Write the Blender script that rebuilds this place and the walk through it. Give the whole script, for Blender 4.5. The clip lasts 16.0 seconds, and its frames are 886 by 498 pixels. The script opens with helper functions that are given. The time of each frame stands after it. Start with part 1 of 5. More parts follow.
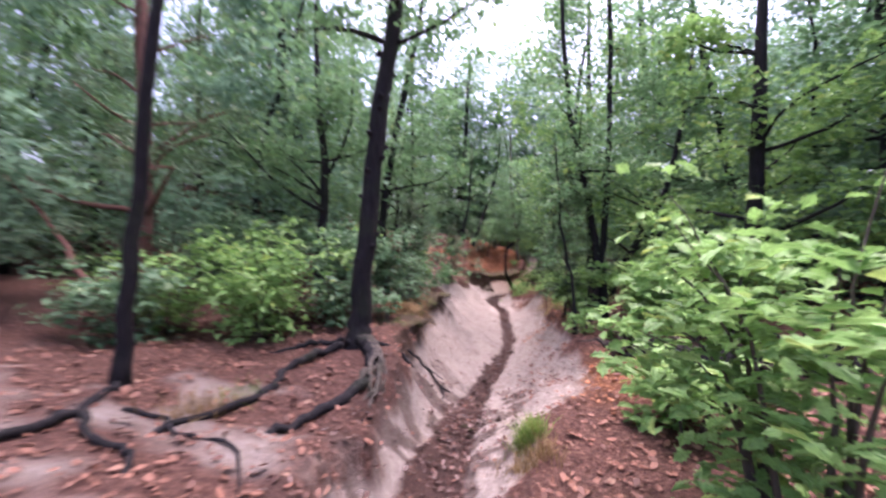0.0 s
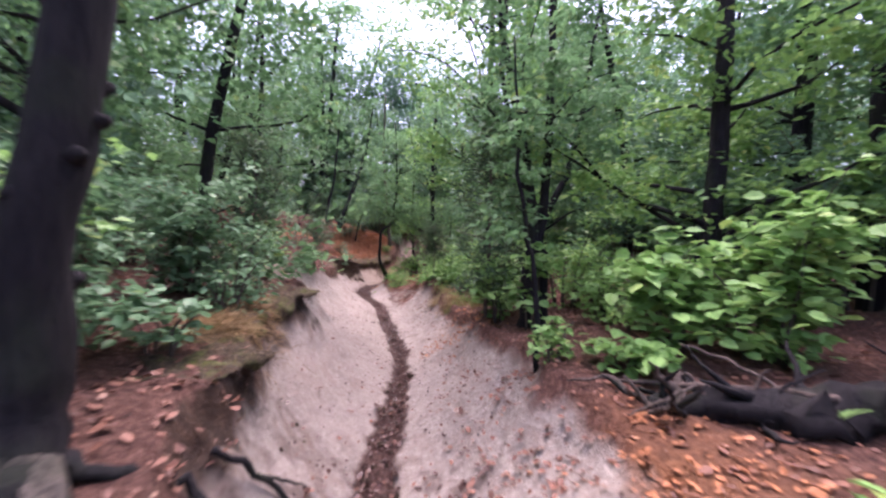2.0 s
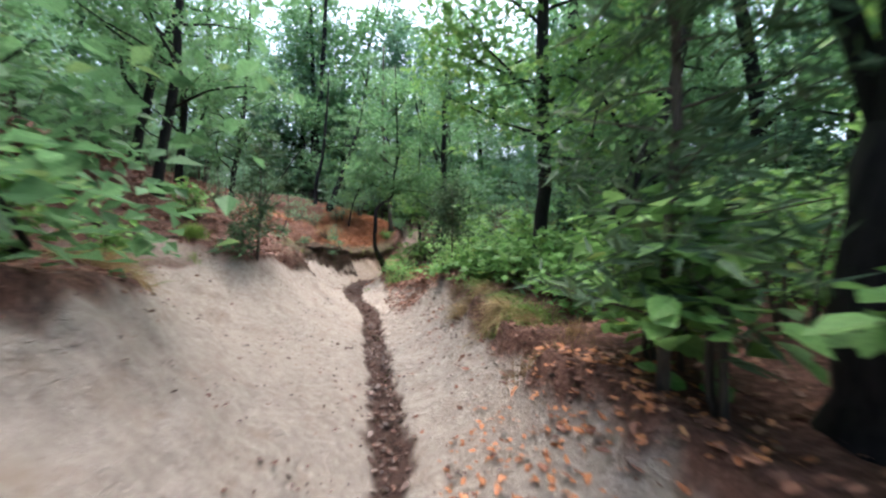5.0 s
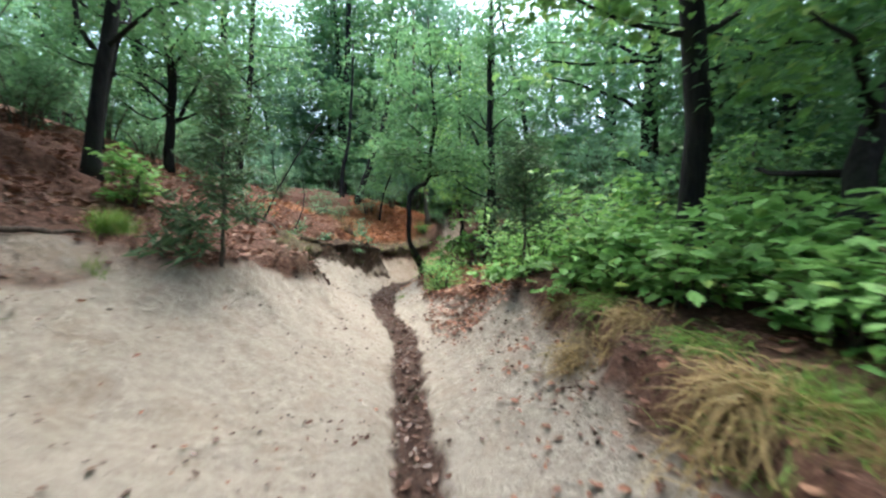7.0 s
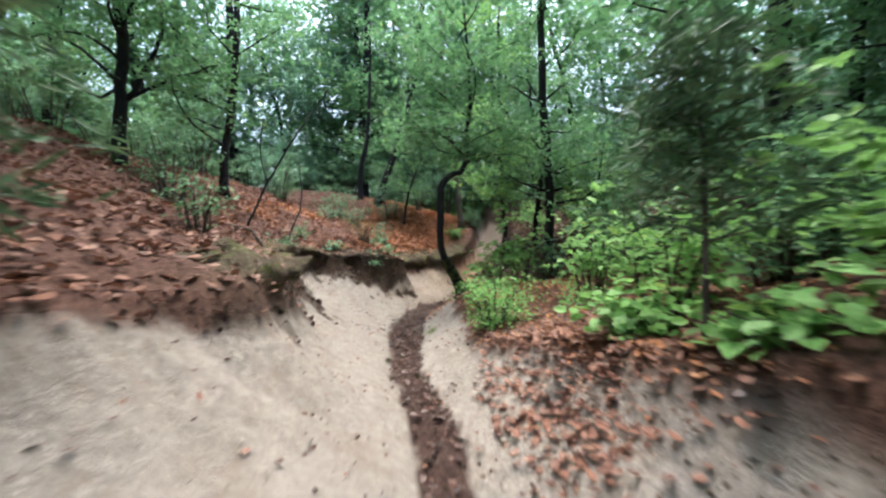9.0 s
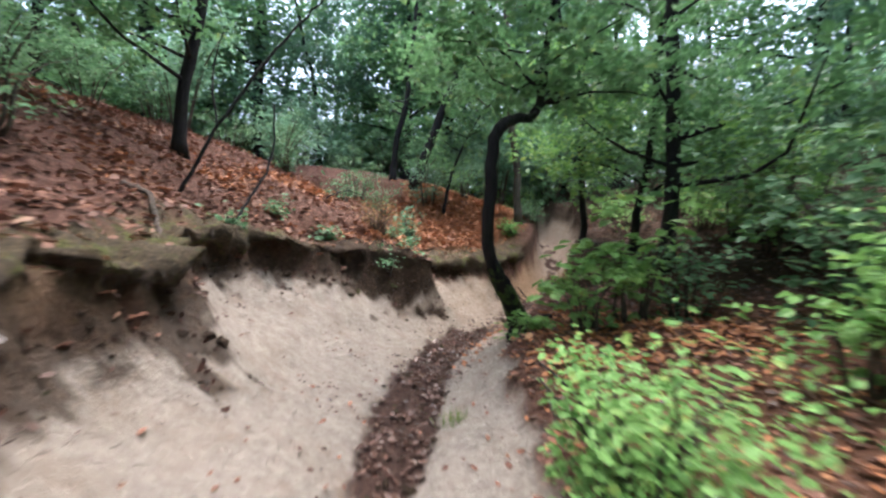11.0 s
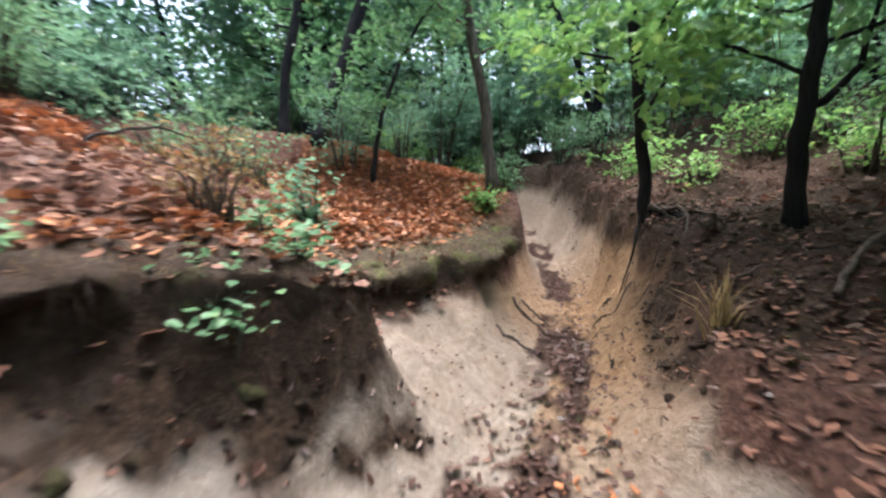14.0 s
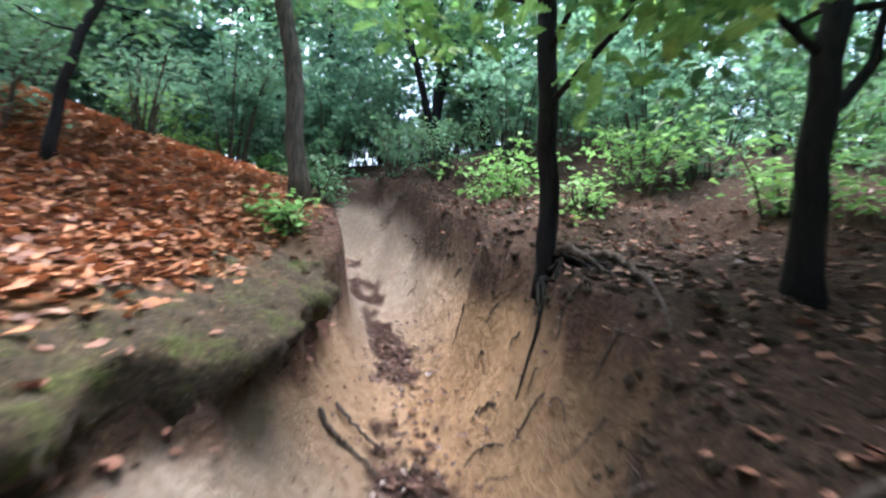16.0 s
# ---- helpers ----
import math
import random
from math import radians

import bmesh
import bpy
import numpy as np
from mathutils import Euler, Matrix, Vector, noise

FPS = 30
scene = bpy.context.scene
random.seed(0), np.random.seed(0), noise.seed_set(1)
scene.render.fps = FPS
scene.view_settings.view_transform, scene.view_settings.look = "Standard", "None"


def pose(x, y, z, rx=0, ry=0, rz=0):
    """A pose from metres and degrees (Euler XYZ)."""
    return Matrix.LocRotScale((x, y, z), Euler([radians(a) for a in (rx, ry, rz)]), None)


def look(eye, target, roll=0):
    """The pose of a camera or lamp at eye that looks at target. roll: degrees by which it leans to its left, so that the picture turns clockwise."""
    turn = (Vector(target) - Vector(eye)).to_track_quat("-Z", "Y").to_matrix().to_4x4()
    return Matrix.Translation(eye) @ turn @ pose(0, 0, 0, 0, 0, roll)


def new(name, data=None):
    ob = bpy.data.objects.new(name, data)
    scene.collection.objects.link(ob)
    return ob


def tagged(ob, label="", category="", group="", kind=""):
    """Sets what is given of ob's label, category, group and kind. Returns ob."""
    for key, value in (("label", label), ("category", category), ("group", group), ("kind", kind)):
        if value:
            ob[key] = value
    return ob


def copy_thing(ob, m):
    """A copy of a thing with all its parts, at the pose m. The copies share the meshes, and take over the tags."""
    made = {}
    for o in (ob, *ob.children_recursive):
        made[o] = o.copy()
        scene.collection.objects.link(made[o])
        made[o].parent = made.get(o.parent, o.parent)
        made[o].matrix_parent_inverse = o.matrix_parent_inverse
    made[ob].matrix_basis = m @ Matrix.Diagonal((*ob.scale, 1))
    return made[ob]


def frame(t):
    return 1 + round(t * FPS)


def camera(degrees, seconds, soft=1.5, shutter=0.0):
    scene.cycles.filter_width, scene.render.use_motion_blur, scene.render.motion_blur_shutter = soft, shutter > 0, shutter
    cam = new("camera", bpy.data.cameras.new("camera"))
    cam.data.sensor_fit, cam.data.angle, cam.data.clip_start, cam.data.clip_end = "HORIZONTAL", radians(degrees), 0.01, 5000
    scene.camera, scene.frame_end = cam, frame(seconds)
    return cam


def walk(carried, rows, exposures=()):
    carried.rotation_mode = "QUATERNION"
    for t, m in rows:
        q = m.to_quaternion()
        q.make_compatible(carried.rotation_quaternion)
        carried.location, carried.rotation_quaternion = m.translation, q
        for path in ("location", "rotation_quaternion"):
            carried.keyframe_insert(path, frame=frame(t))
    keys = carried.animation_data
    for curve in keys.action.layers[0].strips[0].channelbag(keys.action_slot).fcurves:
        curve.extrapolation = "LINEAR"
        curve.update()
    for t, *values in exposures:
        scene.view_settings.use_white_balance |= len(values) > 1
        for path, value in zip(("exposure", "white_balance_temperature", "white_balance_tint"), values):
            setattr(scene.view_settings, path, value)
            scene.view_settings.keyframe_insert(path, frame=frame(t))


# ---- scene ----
cam = camera(94.5, 16.0, 2.4, 0.7)
PATH = [
    (0, (0.052, -0.081, 1.779), (0.033, 1.919, 1.801), 0.6),
    (0.5, (-0.036, 0.678, 1.722), (0.137, 2.67, 1.677), 1.7),
    (1, (-0.112, 1.531, 1.682), (0.106, 3.519, 1.701), -0.6),
    (1.5, (-0.148, 2.28, 1.629), (0.344, 4.217, 1.564), 1.7),
    (2, (-0.042, 3.071, 1.571), (0.6, 4.965, 1.55), 2.0),
    (2.5, (0.062, 3.721, 1.556), (0.759, 5.595, 1.531), 3.7),
    (3, (0.28, 4.42, 1.488), (1.035, 6.272, 1.477), 4.0),
    (3.5, (0.426, 5.161, 1.411), (1.096, 7.046, 1.412), 2.1),
    (6, (1.34, 8.752, 1.058), (1.897, 10.671, 0.974), 0.9),
    (6.5, (1.369, 9.445, 1.057), (1.648, 11.425, 1.051), -1.5),
    (7, (1.5, 10.063, 1.034), (1.948, 12.01, 0.957), -0.2),
    (7.5, (1.581, 10.689, 1.044), (1.808, 12.675, 0.991), -2.4),
    (8, (1.613, 11.321, 1.045), (1.947, 13.291, 0.956), -1.1),
    (10.5, (2.331, 15.464, 0.945), (2.498, 17.456, 0.991), 0.1),
    (11, (2.389, 16.194, 0.946), (2.459, 18.192, 0.89), 2.0),
    (11.5, (2.436, 16.982, 0.956), (2.412, 18.982, 0.936), -2.6),
    (12, (2.358, 17.655, 0.933), (2.146, 19.644, 0.929), -3.0),
    (12.5, (2.34, 18.328, 0.923), (2.264, 20.326, 0.975), -3.6),
    (13, (2.248, 19.058, 0.895), (2.24, 21.058, 0.93), -1.9),
    (13.5, (2.276, 19.755, 0.901), (2.642, 21.72, 0.83), -0.8),
    (14, (2.337, 20.458, 0.913), (2.78, 22.404, 0.78), -1.8),
    (14.5, (2.441, 20.987, 0.963), (3.215, 22.826, 0.824), 0.3),
    (15, (2.632, 21.567, 1.011), (3.55, 23.342, 0.94), -0.8),
    (15.5, (2.893, 22.076, 1.009), (4.086, 23.68, 0.939), 3.5),
    (16, (3.264, 22.596, 1.038), (4.487, 24.178, 0.993), 1.8),
]
walk(cam, [(t, look(eye, target, roll)) for t, eye, target, roll in PATH],
     [(0, 2.1, 6050, 40), (3.5, 2.12, 5950, 32), (6, 2.25, 5950, 0), (8, 2.3, 5900, 0), (10.5, 2.22, 5900, 12), (12, 2.36, 5950, 4), (13, 2.48, 5950, 6), (14, 2.72, 5900, 10), (16, 3.0, 5500, 8)])

# ---- sky and sun: an overcast day above a forest ----
world = bpy.data.worlds.new("sky")
scene.world = world
world.use_nodes = True
sky = world.node_tree.nodes.new("ShaderNodeTexSky")
sky.sky_type, sky.sun_disc, sky.sun_elevation, sky.sun_rotation = "NISHITA", False, radians(74), radians(20)
sky.air_density, sky.dust_density, sky.ozone_density = 1.0, 6.0, 0.6
world.node_tree.links.new(sky.outputs[0], world.node_tree.nodes["Background"].inputs[0])
world.node_tree.nodes["Background"].inputs[1].default_value = 0.15
sun = new("sun", bpy.data.lights.new("sun", "SUN"))
sun.data.energy, sun.data.angle, sun.data.color = 1.5, radians(60), (1.0, 0.97, 0.92)
sun.matrix_world = look((0, 0, 30), (-math.sin(radians(20)) * 8.6, -math.cos(radians(20)) * 8.6, 0))


# ---- materials ----
def material(name, rough=0.9):
    m = bpy.data.materials.new(name)
    m.use_nodes = True
    nt = m.node_tree
    b = nt.nodes["Principled BSDF"]
    b.inputs["Roughness"].default_value = rough
    b.inputs["Specular IOR Level"].default_value = 0.25
    return m, nt, b


def node(nt, kind, **values):
    n = nt.nodes.new(kind)
    for k, v in values.items():
        n.inputs[k.replace("_", " ")].default_value = v
    return n


def ramp(nt, source, stops):
    r = nt.nodes.new("ShaderNodeValToRGB")
    els = r.color_ramp.elements
    while len(els) < len(stops):
        els.new(0.5)
    for e, (p, c) in zip(els, stops):
        e.position, e.color = p, (*c, 1)
    nt.links.new(source, r.inputs[0])
    return r.outputs[0]


def mix(nt, fac, a, b):
    n = nt.nodes.new("ShaderNodeMix")
    n.data_type = "RGBA"
    nt.links.new(fac, n.inputs[0])
    for s, i in ((a, 6), (b, 7)):
        if isinstance(s, tuple):
            n.inputs[i].default_value = (*s, 1)
        else:
            nt.links.new(s, n.inputs[i])
    return n.outputs[2]


def bump(nt, b, height, strength, distance):
    n = node(nt, "ShaderNodeBump", Strength=strength, Distance=distance)
    nt.links.new(height, n.inputs["Height"])
    nt.links.new(n.outputs[0], b.inputs["Normal"])


def place(nt):
    return nt.nodes.new("ShaderNodeNewGeometry").outputs["Position"]


def noisy(nt, scale, detail=4.0, rough=0.6, at=None):
    n = node(nt, "ShaderNodeTexNoise", Scale=scale, Detail=detail, Roughness=rough)
    nt.links.new(at or place(nt), n.inputs["Vector"])
    return n.outputs["Fac"]


def leaf_material(name, dark, light, old, through_share=0.4, rough=0.45):
    m, nt, b = material(name, rough)
    geo = nt.nodes.new("ShaderNodeNewGeometry")
    c = ramp(nt, geo.outputs["Random Per Island"], [(0.0, dark), (0.55, light), (0.93, light), (1.0, old)])
    fine = ramp(nt, noisy(nt, 60), [(0.3, (0.7, 0.7, 0.7)), (0.7, (1.15, 1.15, 1.15))])
    t = nt.nodes.new("ShaderNodeMix")
    t.data_type, t.blend_type = "RGBA", "MULTIPLY"
    t.inputs[0].default_value = 1
    nt.links.new(c, t.inputs[6])
    nt.links.new(fine, t.inputs[7])
    nt.links.new(t.outputs[2], b.inputs["Base Color"])
    tr = nt.nodes.new("ShaderNodeBsdfTranslucent")
    nt.links.new(t.outputs[2], tr.inputs[0])
    mx = nt.nodes.new("ShaderNodeMixShader")
    mx.inputs[0].default_value = through_share
    nt.links.new(b.outputs[0], mx.inputs[1])
    nt.links.new(tr.outputs[0], mx.inputs[2])
    nt.links.new(mx.outputs[0], nt.nodes["Material Output"].inputs[0])
    return m


LEAF_BRIGHT = leaf_material("young_oak_leaf", (0.14, 0.28, 0.075), (0.24, 0.43, 0.13), (0.34, 0.45, 0.12))
LEAF_SHRUB = leaf_material("shrub_leaf", (0.08, 0.17, 0.08), (0.16, 0.29, 0.15), (0.21, 0.30, 0.13))
LEAF_TREE = leaf_material("tree_leaf", (0.08, 0.17, 0.068), (0.15, 0.29, 0.125), (0.21, 0.30, 0.10), 0.5)
# paler, bluer leaf: distance haze is put into its colour
LEAF_HAZED = leaf_material("hazed_leaf", (0.10, 0.20, 0.12), (0.17, 0.30, 0.19), (0.20, 0.30, 0.15), 0.55)
NEEDLE = leaf_material("juniper_needle", (0.045, 0.085, 0.045), (0.09, 0.15, 0.07), (0.13, 0.15, 0.07), 0.25, 0.6)
GRASS = leaf_material("green_grass", (0.10, 0.19, 0.04), (0.20, 0.30, 0.06), (0.34, 0.30, 0.12), 0.35)
STRAW = leaf_material("dry_grass", (0.22, 0.15, 0.07), (0.40, 0.29, 0.14), (0.5, 0.4, 0.22), 0.3, 0.7)
RUST = leaf_material("rusty_grass", (0.11, 0.068, 0.03), (0.27, 0.18, 0.08), (0.36, 0.28, 0.12), 0.3, 0.7)
LITTER = leaf_material("brown_leaf_litter", (0.10, 0.045, 0.032), (0.235, 0.108, 0.07), (0.28, 0.165, 0.11), 0.1, 0.55)
LITTER_ORANGE = leaf_material("orange_leaf_litter", (0.24, 0.095, 0.045), (0.44, 0.18, 0.08), (0.52, 0.28, 0.15), 0.12, 0.55)
MULCH = leaf_material("wet_rotten_leaf", (0.04, 0.02, 0.016), (0.105, 0.053, 0.04), (0.17, 0.10, 0.078), 0.05, 0.35)


def bark(name, dark, light, scale=1.0, rough=0.85):
    m, nt, b = material(name, rough)
    b.inputs["Specular IOR Level"].default_value = 0.2
    co = nt.nodes.new("ShaderNodeTexCoord").outputs["Object"]
    mp = node(nt, "ShaderNodeMapping", Scale=(26 * scale, 26 * scale, 5 * scale))
    nt.links.new(co, mp.inputs[0])
    cracks = noisy(nt, 1.0, 6, 0.65, mp.outputs[0])
    nt.links.new(mix(nt, ramp(nt, noisy(nt, 2.2), [(0.52, (0, 0, 0)), (0.7, (0.4, 0.4, 0.4))]),
                     ramp(nt, cracks, [(0.3, dark), (0.72, light)]), (0.025, 0.033, 0.016)), b.inputs["Base Color"])
    bump(nt, b, cracks, 0.9, 0.03)
    return m


BARK = bark("wet_dark_bark", (0.005, 0.0045, 0.006), (0.021, 0.018, 0.019))
BARK_GREY = bark("grey_brown_bark", (0.03, 0.025, 0.02), (0.14, 0.115, 0.095))
BARK_PINE = bark("red_pine_bark", (0.07, 0.035, 0.028), (0.24, 0.12, 0.09))
ROOT = bark("root_bark", (0.03, 0.022, 0.02), (0.16, 0.12, 0.10), 1.6)

MOSS, nt, b = material("moss_turf")
bits = ramp(nt, noisy(nt, 26, 5, 0.75), [(0.56, (0, 0, 0)), (0.68, (0.8, 0.8, 0.8))])
nt.links.new(mix(nt, bits, mix(nt, ramp(nt, noisy(nt, 4, 6, 0.7), [(0.52, (0, 0, 0)), (0.66, (1, 1, 1))]),
                 ramp(nt, noisy(nt, 40), [(0.3, (0.035, 0.026, 0.018)), (0.7, (0.14, 0.10, 0.06))]),
                 ramp(nt, noisy(nt, 60), [(0.3, (0.04, 0.05, 0.012)), (0.7, (0.19, 0.21, 0.055))])), (0.27, 0.21, 0.13)), b.inputs["Base Color"])
bump(nt, b, noisy(nt, 38, 6, 0.8), 1.0, 0.06)

TRUNK_MOSS, nt, b = material("trunk_moss")
nt.links.new(mix(nt, ramp(nt, noisy(nt, 9), [(0.42, (0, 0, 0)), (0.58, (1, 1, 1))]), (0.012, 0.011, 0.009), ramp(nt, noisy(nt, 70), [(0.3, (0.02, 0.035, 0.008)), (0.7, (0.075, 0.12, 0.025))])), b.inputs["Base Color"])
bump(nt, b, noisy(nt, 60, 6, 0.75), 1.0, 0.03)

EARTH, nt, b = material("dark_earth")
nt.links.new(mix(nt, ramp(nt, noisy(nt, 4), [(0.55, (0, 0, 0)), (0.7, (1, 1, 1))]),
                 ramp(nt, noisy(nt, 26, 6, 0.75), [(0.3, (0.02, 0.0125, 0.008)), (0.6, (0.06, 0.036, 0.022)), (0.8, (0.14, 0.09, 0.056))]),
                 ramp(nt, noisy(nt, 50), [(0.3, (0.04, 0.04, 0.016)), (0.7, (0.11, 0.11, 0.04))])), b.inputs["Base Color"])
bump(nt, b, noisy(nt, 40, 6, 0.75), 1.0, 0.05)

# the ground: sand, rotten leaves in the rut, leaf litter, moss, and dark soil that also paints lip shade, by where each
# of them lies
GROUND, nt, b = material("forest_ground", 0.92)
zones = []
for name in ("zone_a", "zone_b"):
    at = nt.nodes.new("ShaderNodeAttribute")
    at.attribute_name = name
    sp = nt.nodes.new("ShaderNodeSeparateColor")
    nt.links.new(at.outputs["Color"], sp.inputs[0])
    zones.append(sp.outputs)
coarse, fine, grain = noisy(nt, 1.3, 5), noisy(nt, 14, 6, 0.7), noisy(nt, 60, 4, 0.75)
sand = mix(nt, ramp(nt, fine, [(0.36, (0, 0, 0)), (0.64, (1, 1, 1))]), ramp(nt, coarse, [(0.3, (0.295, 0.245, 0.205)), (0.7, (0.395, 0.335, 0.285))]), (0.475, 0.41, 0.36))
sand = mix(nt, ramp(nt, noisy(nt, 24, 5, 0.7), [(0.58, (0, 0, 0)), (0.72, (0.55, 0.55, 0.55))]), sand, (0.19, 0.14, 0.11))
sand = mix(nt, ramp(nt, noisy(nt, 70, 4, 0.7), [(0.57, (0, 0, 0)), (0.7, (0.45, 0.45, 0.45))]), sand, (0.21, 0.16, 0.125))
sand = mix(nt, ramp(nt, noisy(nt, 3.2, 6, 0.68), [(0.5, (0, 0, 0)), (0.66, (0.45, 0.45, 0.45))]), sand, (0.30, 0.22, 0.165))
ochre = ramp(nt, fine, [(0.3, (0.29, 0.165, 0.085)), (0.7, (0.47, 0.305, 0.175))])
litter = ramp(nt, noisy(nt, 22, 6, 0.75), [(0.28, (0.028, 0.016, 0.013)), (0.5, (0.125, 0.058, 0.042)), (0.75, (0.29, 0.165, 0.12))])
orange = ramp(nt, noisy(nt, 20, 6, 0.75), [(0.3, (0.10, 0.04, 0.02)), (0.7, (0.40, 0.18, 0.085))])
mulch = ramp(nt, noisy(nt, 30, 6, 0.75), [(0.3, (0.026, 0.014, 0.011)), (0.62, (0.10, 0.053, 0.04)), (0.8, (0.21, 0.13, 0.105))])
moss = ramp(nt, noisy(nt, 35, 5, 0.7), [(0.3, (0.05, 0.042, 0.02)), (0.7, (0.19, 0.155, 0.07))])
# earth brown, darkened further for the shade beneath the bank lips
soil = ramp(nt, noisy(nt, 18, 6, 0.75), [(0.3, (0.02, 0.0125, 0.008)), (0.55, (0.06, 0.035, 0.021)), (0.75, (0.14, 0.088, 0.054))])
c = mix(nt, zones[1][0], litter, orange)
c = mix(nt, zones[0][2], c, moss)
c = mix(nt, zones[0][0], c, mix(nt, zones[1][1], sand, ochre))
c = mix(nt, zones[1][2], c, soil)
c = mix(nt, zones[0][1], c, mulch)
nt.links.new(c, b.inputs["Base Color"])
ad = nt.nodes.new("ShaderNodeMath")
ad.operation = "MULTIPLY_ADD"
ad.inputs[1].default_value = 0.45
nt.links.new(grain, ad.inputs[0])
nt.links.new(fine, ad.inputs[2])
bump(nt, b, ad.outputs[0], 0.9, 0.12)

# ---- the lie of the land: a sunken sandy trail and its banks ----
TRAIL = [(-0.3, -8), (-0.27, -2), (-0.1, 3), (0.13, 4.5), (0.7, 6.9), (1.25, 8.5), (1.65, 10.2), (1.85, 12.2), (1.95, 13.2), (2.12, 14.6),
         (2.26, 15.5), (2.22, 16.3), (2.12, 17), (2.1, 17.7), (2.2, 18.5), (2.25, 19.7), (2.47, 21), (2.8, 21.9), (3.25, 22.7),
         (3.7, 23.2), (4.35, 24.1), (5.15, 25.5), (5.75, 26.9), (6.2, 29), (6.1, 32), (5.2, 36)]
STATIONS = [-8, 0, 3, 5, 6.5, 8, 9, 10.2, 11, 12.5, 13.5, 14.5, 16, 17, 18.5, 20, 21.5, 22.2, 23, 24, 25.5, 27, 29, 36]
FLOOR = [1.0, 0.35, 0.0, -0.2, -0.4, -0.36, -0.33, -0.34, -0.36, -0.39, -0.4, -0.4, -0.4, -0.36, -0.42, -0.48, -0.49, -0.457, -0.42, -0.37, -0.28, 0.0, 0.7, 1.9]
LEFT_W = [0.8, 0.6, 0.42, 0.75, 1.05, 1.35, 1.5, 1.7, 1.95, 3.0, 2.45, 1.8, 1.4, 1.2, 1.6, 2.0, 1.7, 0.92, 1.1, 0.95, 0.62, 0.6, 0.6, 0.6]
LEFT_H = [0.2, 0.25, 0.35, 0.75, 1.05, 1.2, 1.2, 1.18, 1.1, 1.1, 1.15, 1.15, 0.95, 0.85, 0.85, 1.12, 0.92, 0.756, 0.65, 0.6, 0.68, 1.15, 0.9, 0.4]
LEFT_STEP = [0, 0, 0.1, 0.1, 0.15, 0.12, 0.1, 0, 0, 0, 0, 0.03, 0.12, 0.2, 0.24, 0.25, 0.26, 0.269, 0.28, 0.28, 0.25, 0.2, 0.15, 0.1]
LEFT_RISE = [0.1, 0.1, 0.1, 0.06, 0.05, 0.05, 0.08, 0.1, 0.15, 0.22, 0.25, 0.32, 0.44, 0.5, 0.57, 0.58, 0.56, 0.52, 0.42, 0.38, 0.36, 0.34, 0.3, 0.3]
RIGHT_W = [1.0, 0.7, 0.6, 1.5, 1.4, 1.2, 1.1, 1.1, 1.2, 1.2, 1.25, 1.3, 1.0, 0.78, 0.85, 1.0, 1.2, 1.05, 0.9, 0.8, 0.8, 0.85, 0.75, 0.8]
RIGHT_H = [0.2, 0.15, 0.2, 0.5, 0.85, 0.75, 0.72, 0.65, 0.45, 0.6, 0.65, 0.85, 0.5, 0.3, 0.26, 0.45, 0.5, 0.524, 0.55, 0.95, 1.28, 1.2, 1.3, 0.6]
RIGHT_STEP = [0, 0, 0.05, 0.06, 0.1, 0.1, 0.1, 0.14, 0.2, 0.2, 0.12, 0.08, 0.06, 0.03, 0.02, 0.05, 0.08, 0.089, 0.1, 0.1, 0.1, 0.15, 0.1, 0]
RIGHT_RISE = [0.1, 0.1, 0.08, 0.05, 0.06, 0.07, 0.07, 0.08, 0.1, 0.1, 0.1, 0.12, 0.14, 0.15, 0.15, 0.14, 0.12, 0.12, 0.12, 0.16, 0.22, 0.32, 0.42, 0.42]
RUT = [0.2, 0.25, 0.3, 0.26, 0.22, 0.16, 0.155, 0.16, 0.165, 0.17, 0.17, 0.19, 0.2, 0.2, 0.24, 0.3, 0.3, 0.309, 0.32, 0.3, 0.24, 0.2, 0.2, 0.2]


def lattice(ix, iy, seed):
    h = (ix.astype(np.int64) * 374761393 + iy.astype(np.int64) * 668265263 + seed * 974634737) & 0x7FFFFFFF
    h = ((h ^ (h >> 13)) * 1274126177) & 0x7FFFFFFF
    return ((h ^ (h >> 16)) & 0xFFFF) / 65535.0


def value_noise(x, y, size, seed):
    x, y = np.asarray(x, float) / size, np.asarray(y, float) / size
    ix, iy = np.floor(x), np.floor(y)
    fx, fy = x - ix, y - iy
    fx, fy = fx * fx * (3 - 2 * fx), fy * fy * (3 - 2 * fy)
    a, b_ = lattice(ix, iy, seed), lattice(ix + 1, iy, seed)
    c_, d_ = lattice(ix, iy + 1, seed), lattice(ix + 1, iy + 1, seed)
    return (a + (b_ - a) * fx) * (1 - fy) + (c_ + (d_ - c_) * fx) * fy - 0.5


def dense_trail():
    p = np.array(TRAIL, float)
    y = np.arange(-8, 36, 0.25)
    x = np.interp(y, p[:, 1], p[:, 0])
    k = np.ones(5) / 5
    return np.stack([np.convolve(np.pad(x, 2, mode="edge"), k, "valid"), y], 1)


LINE = dense_trail()


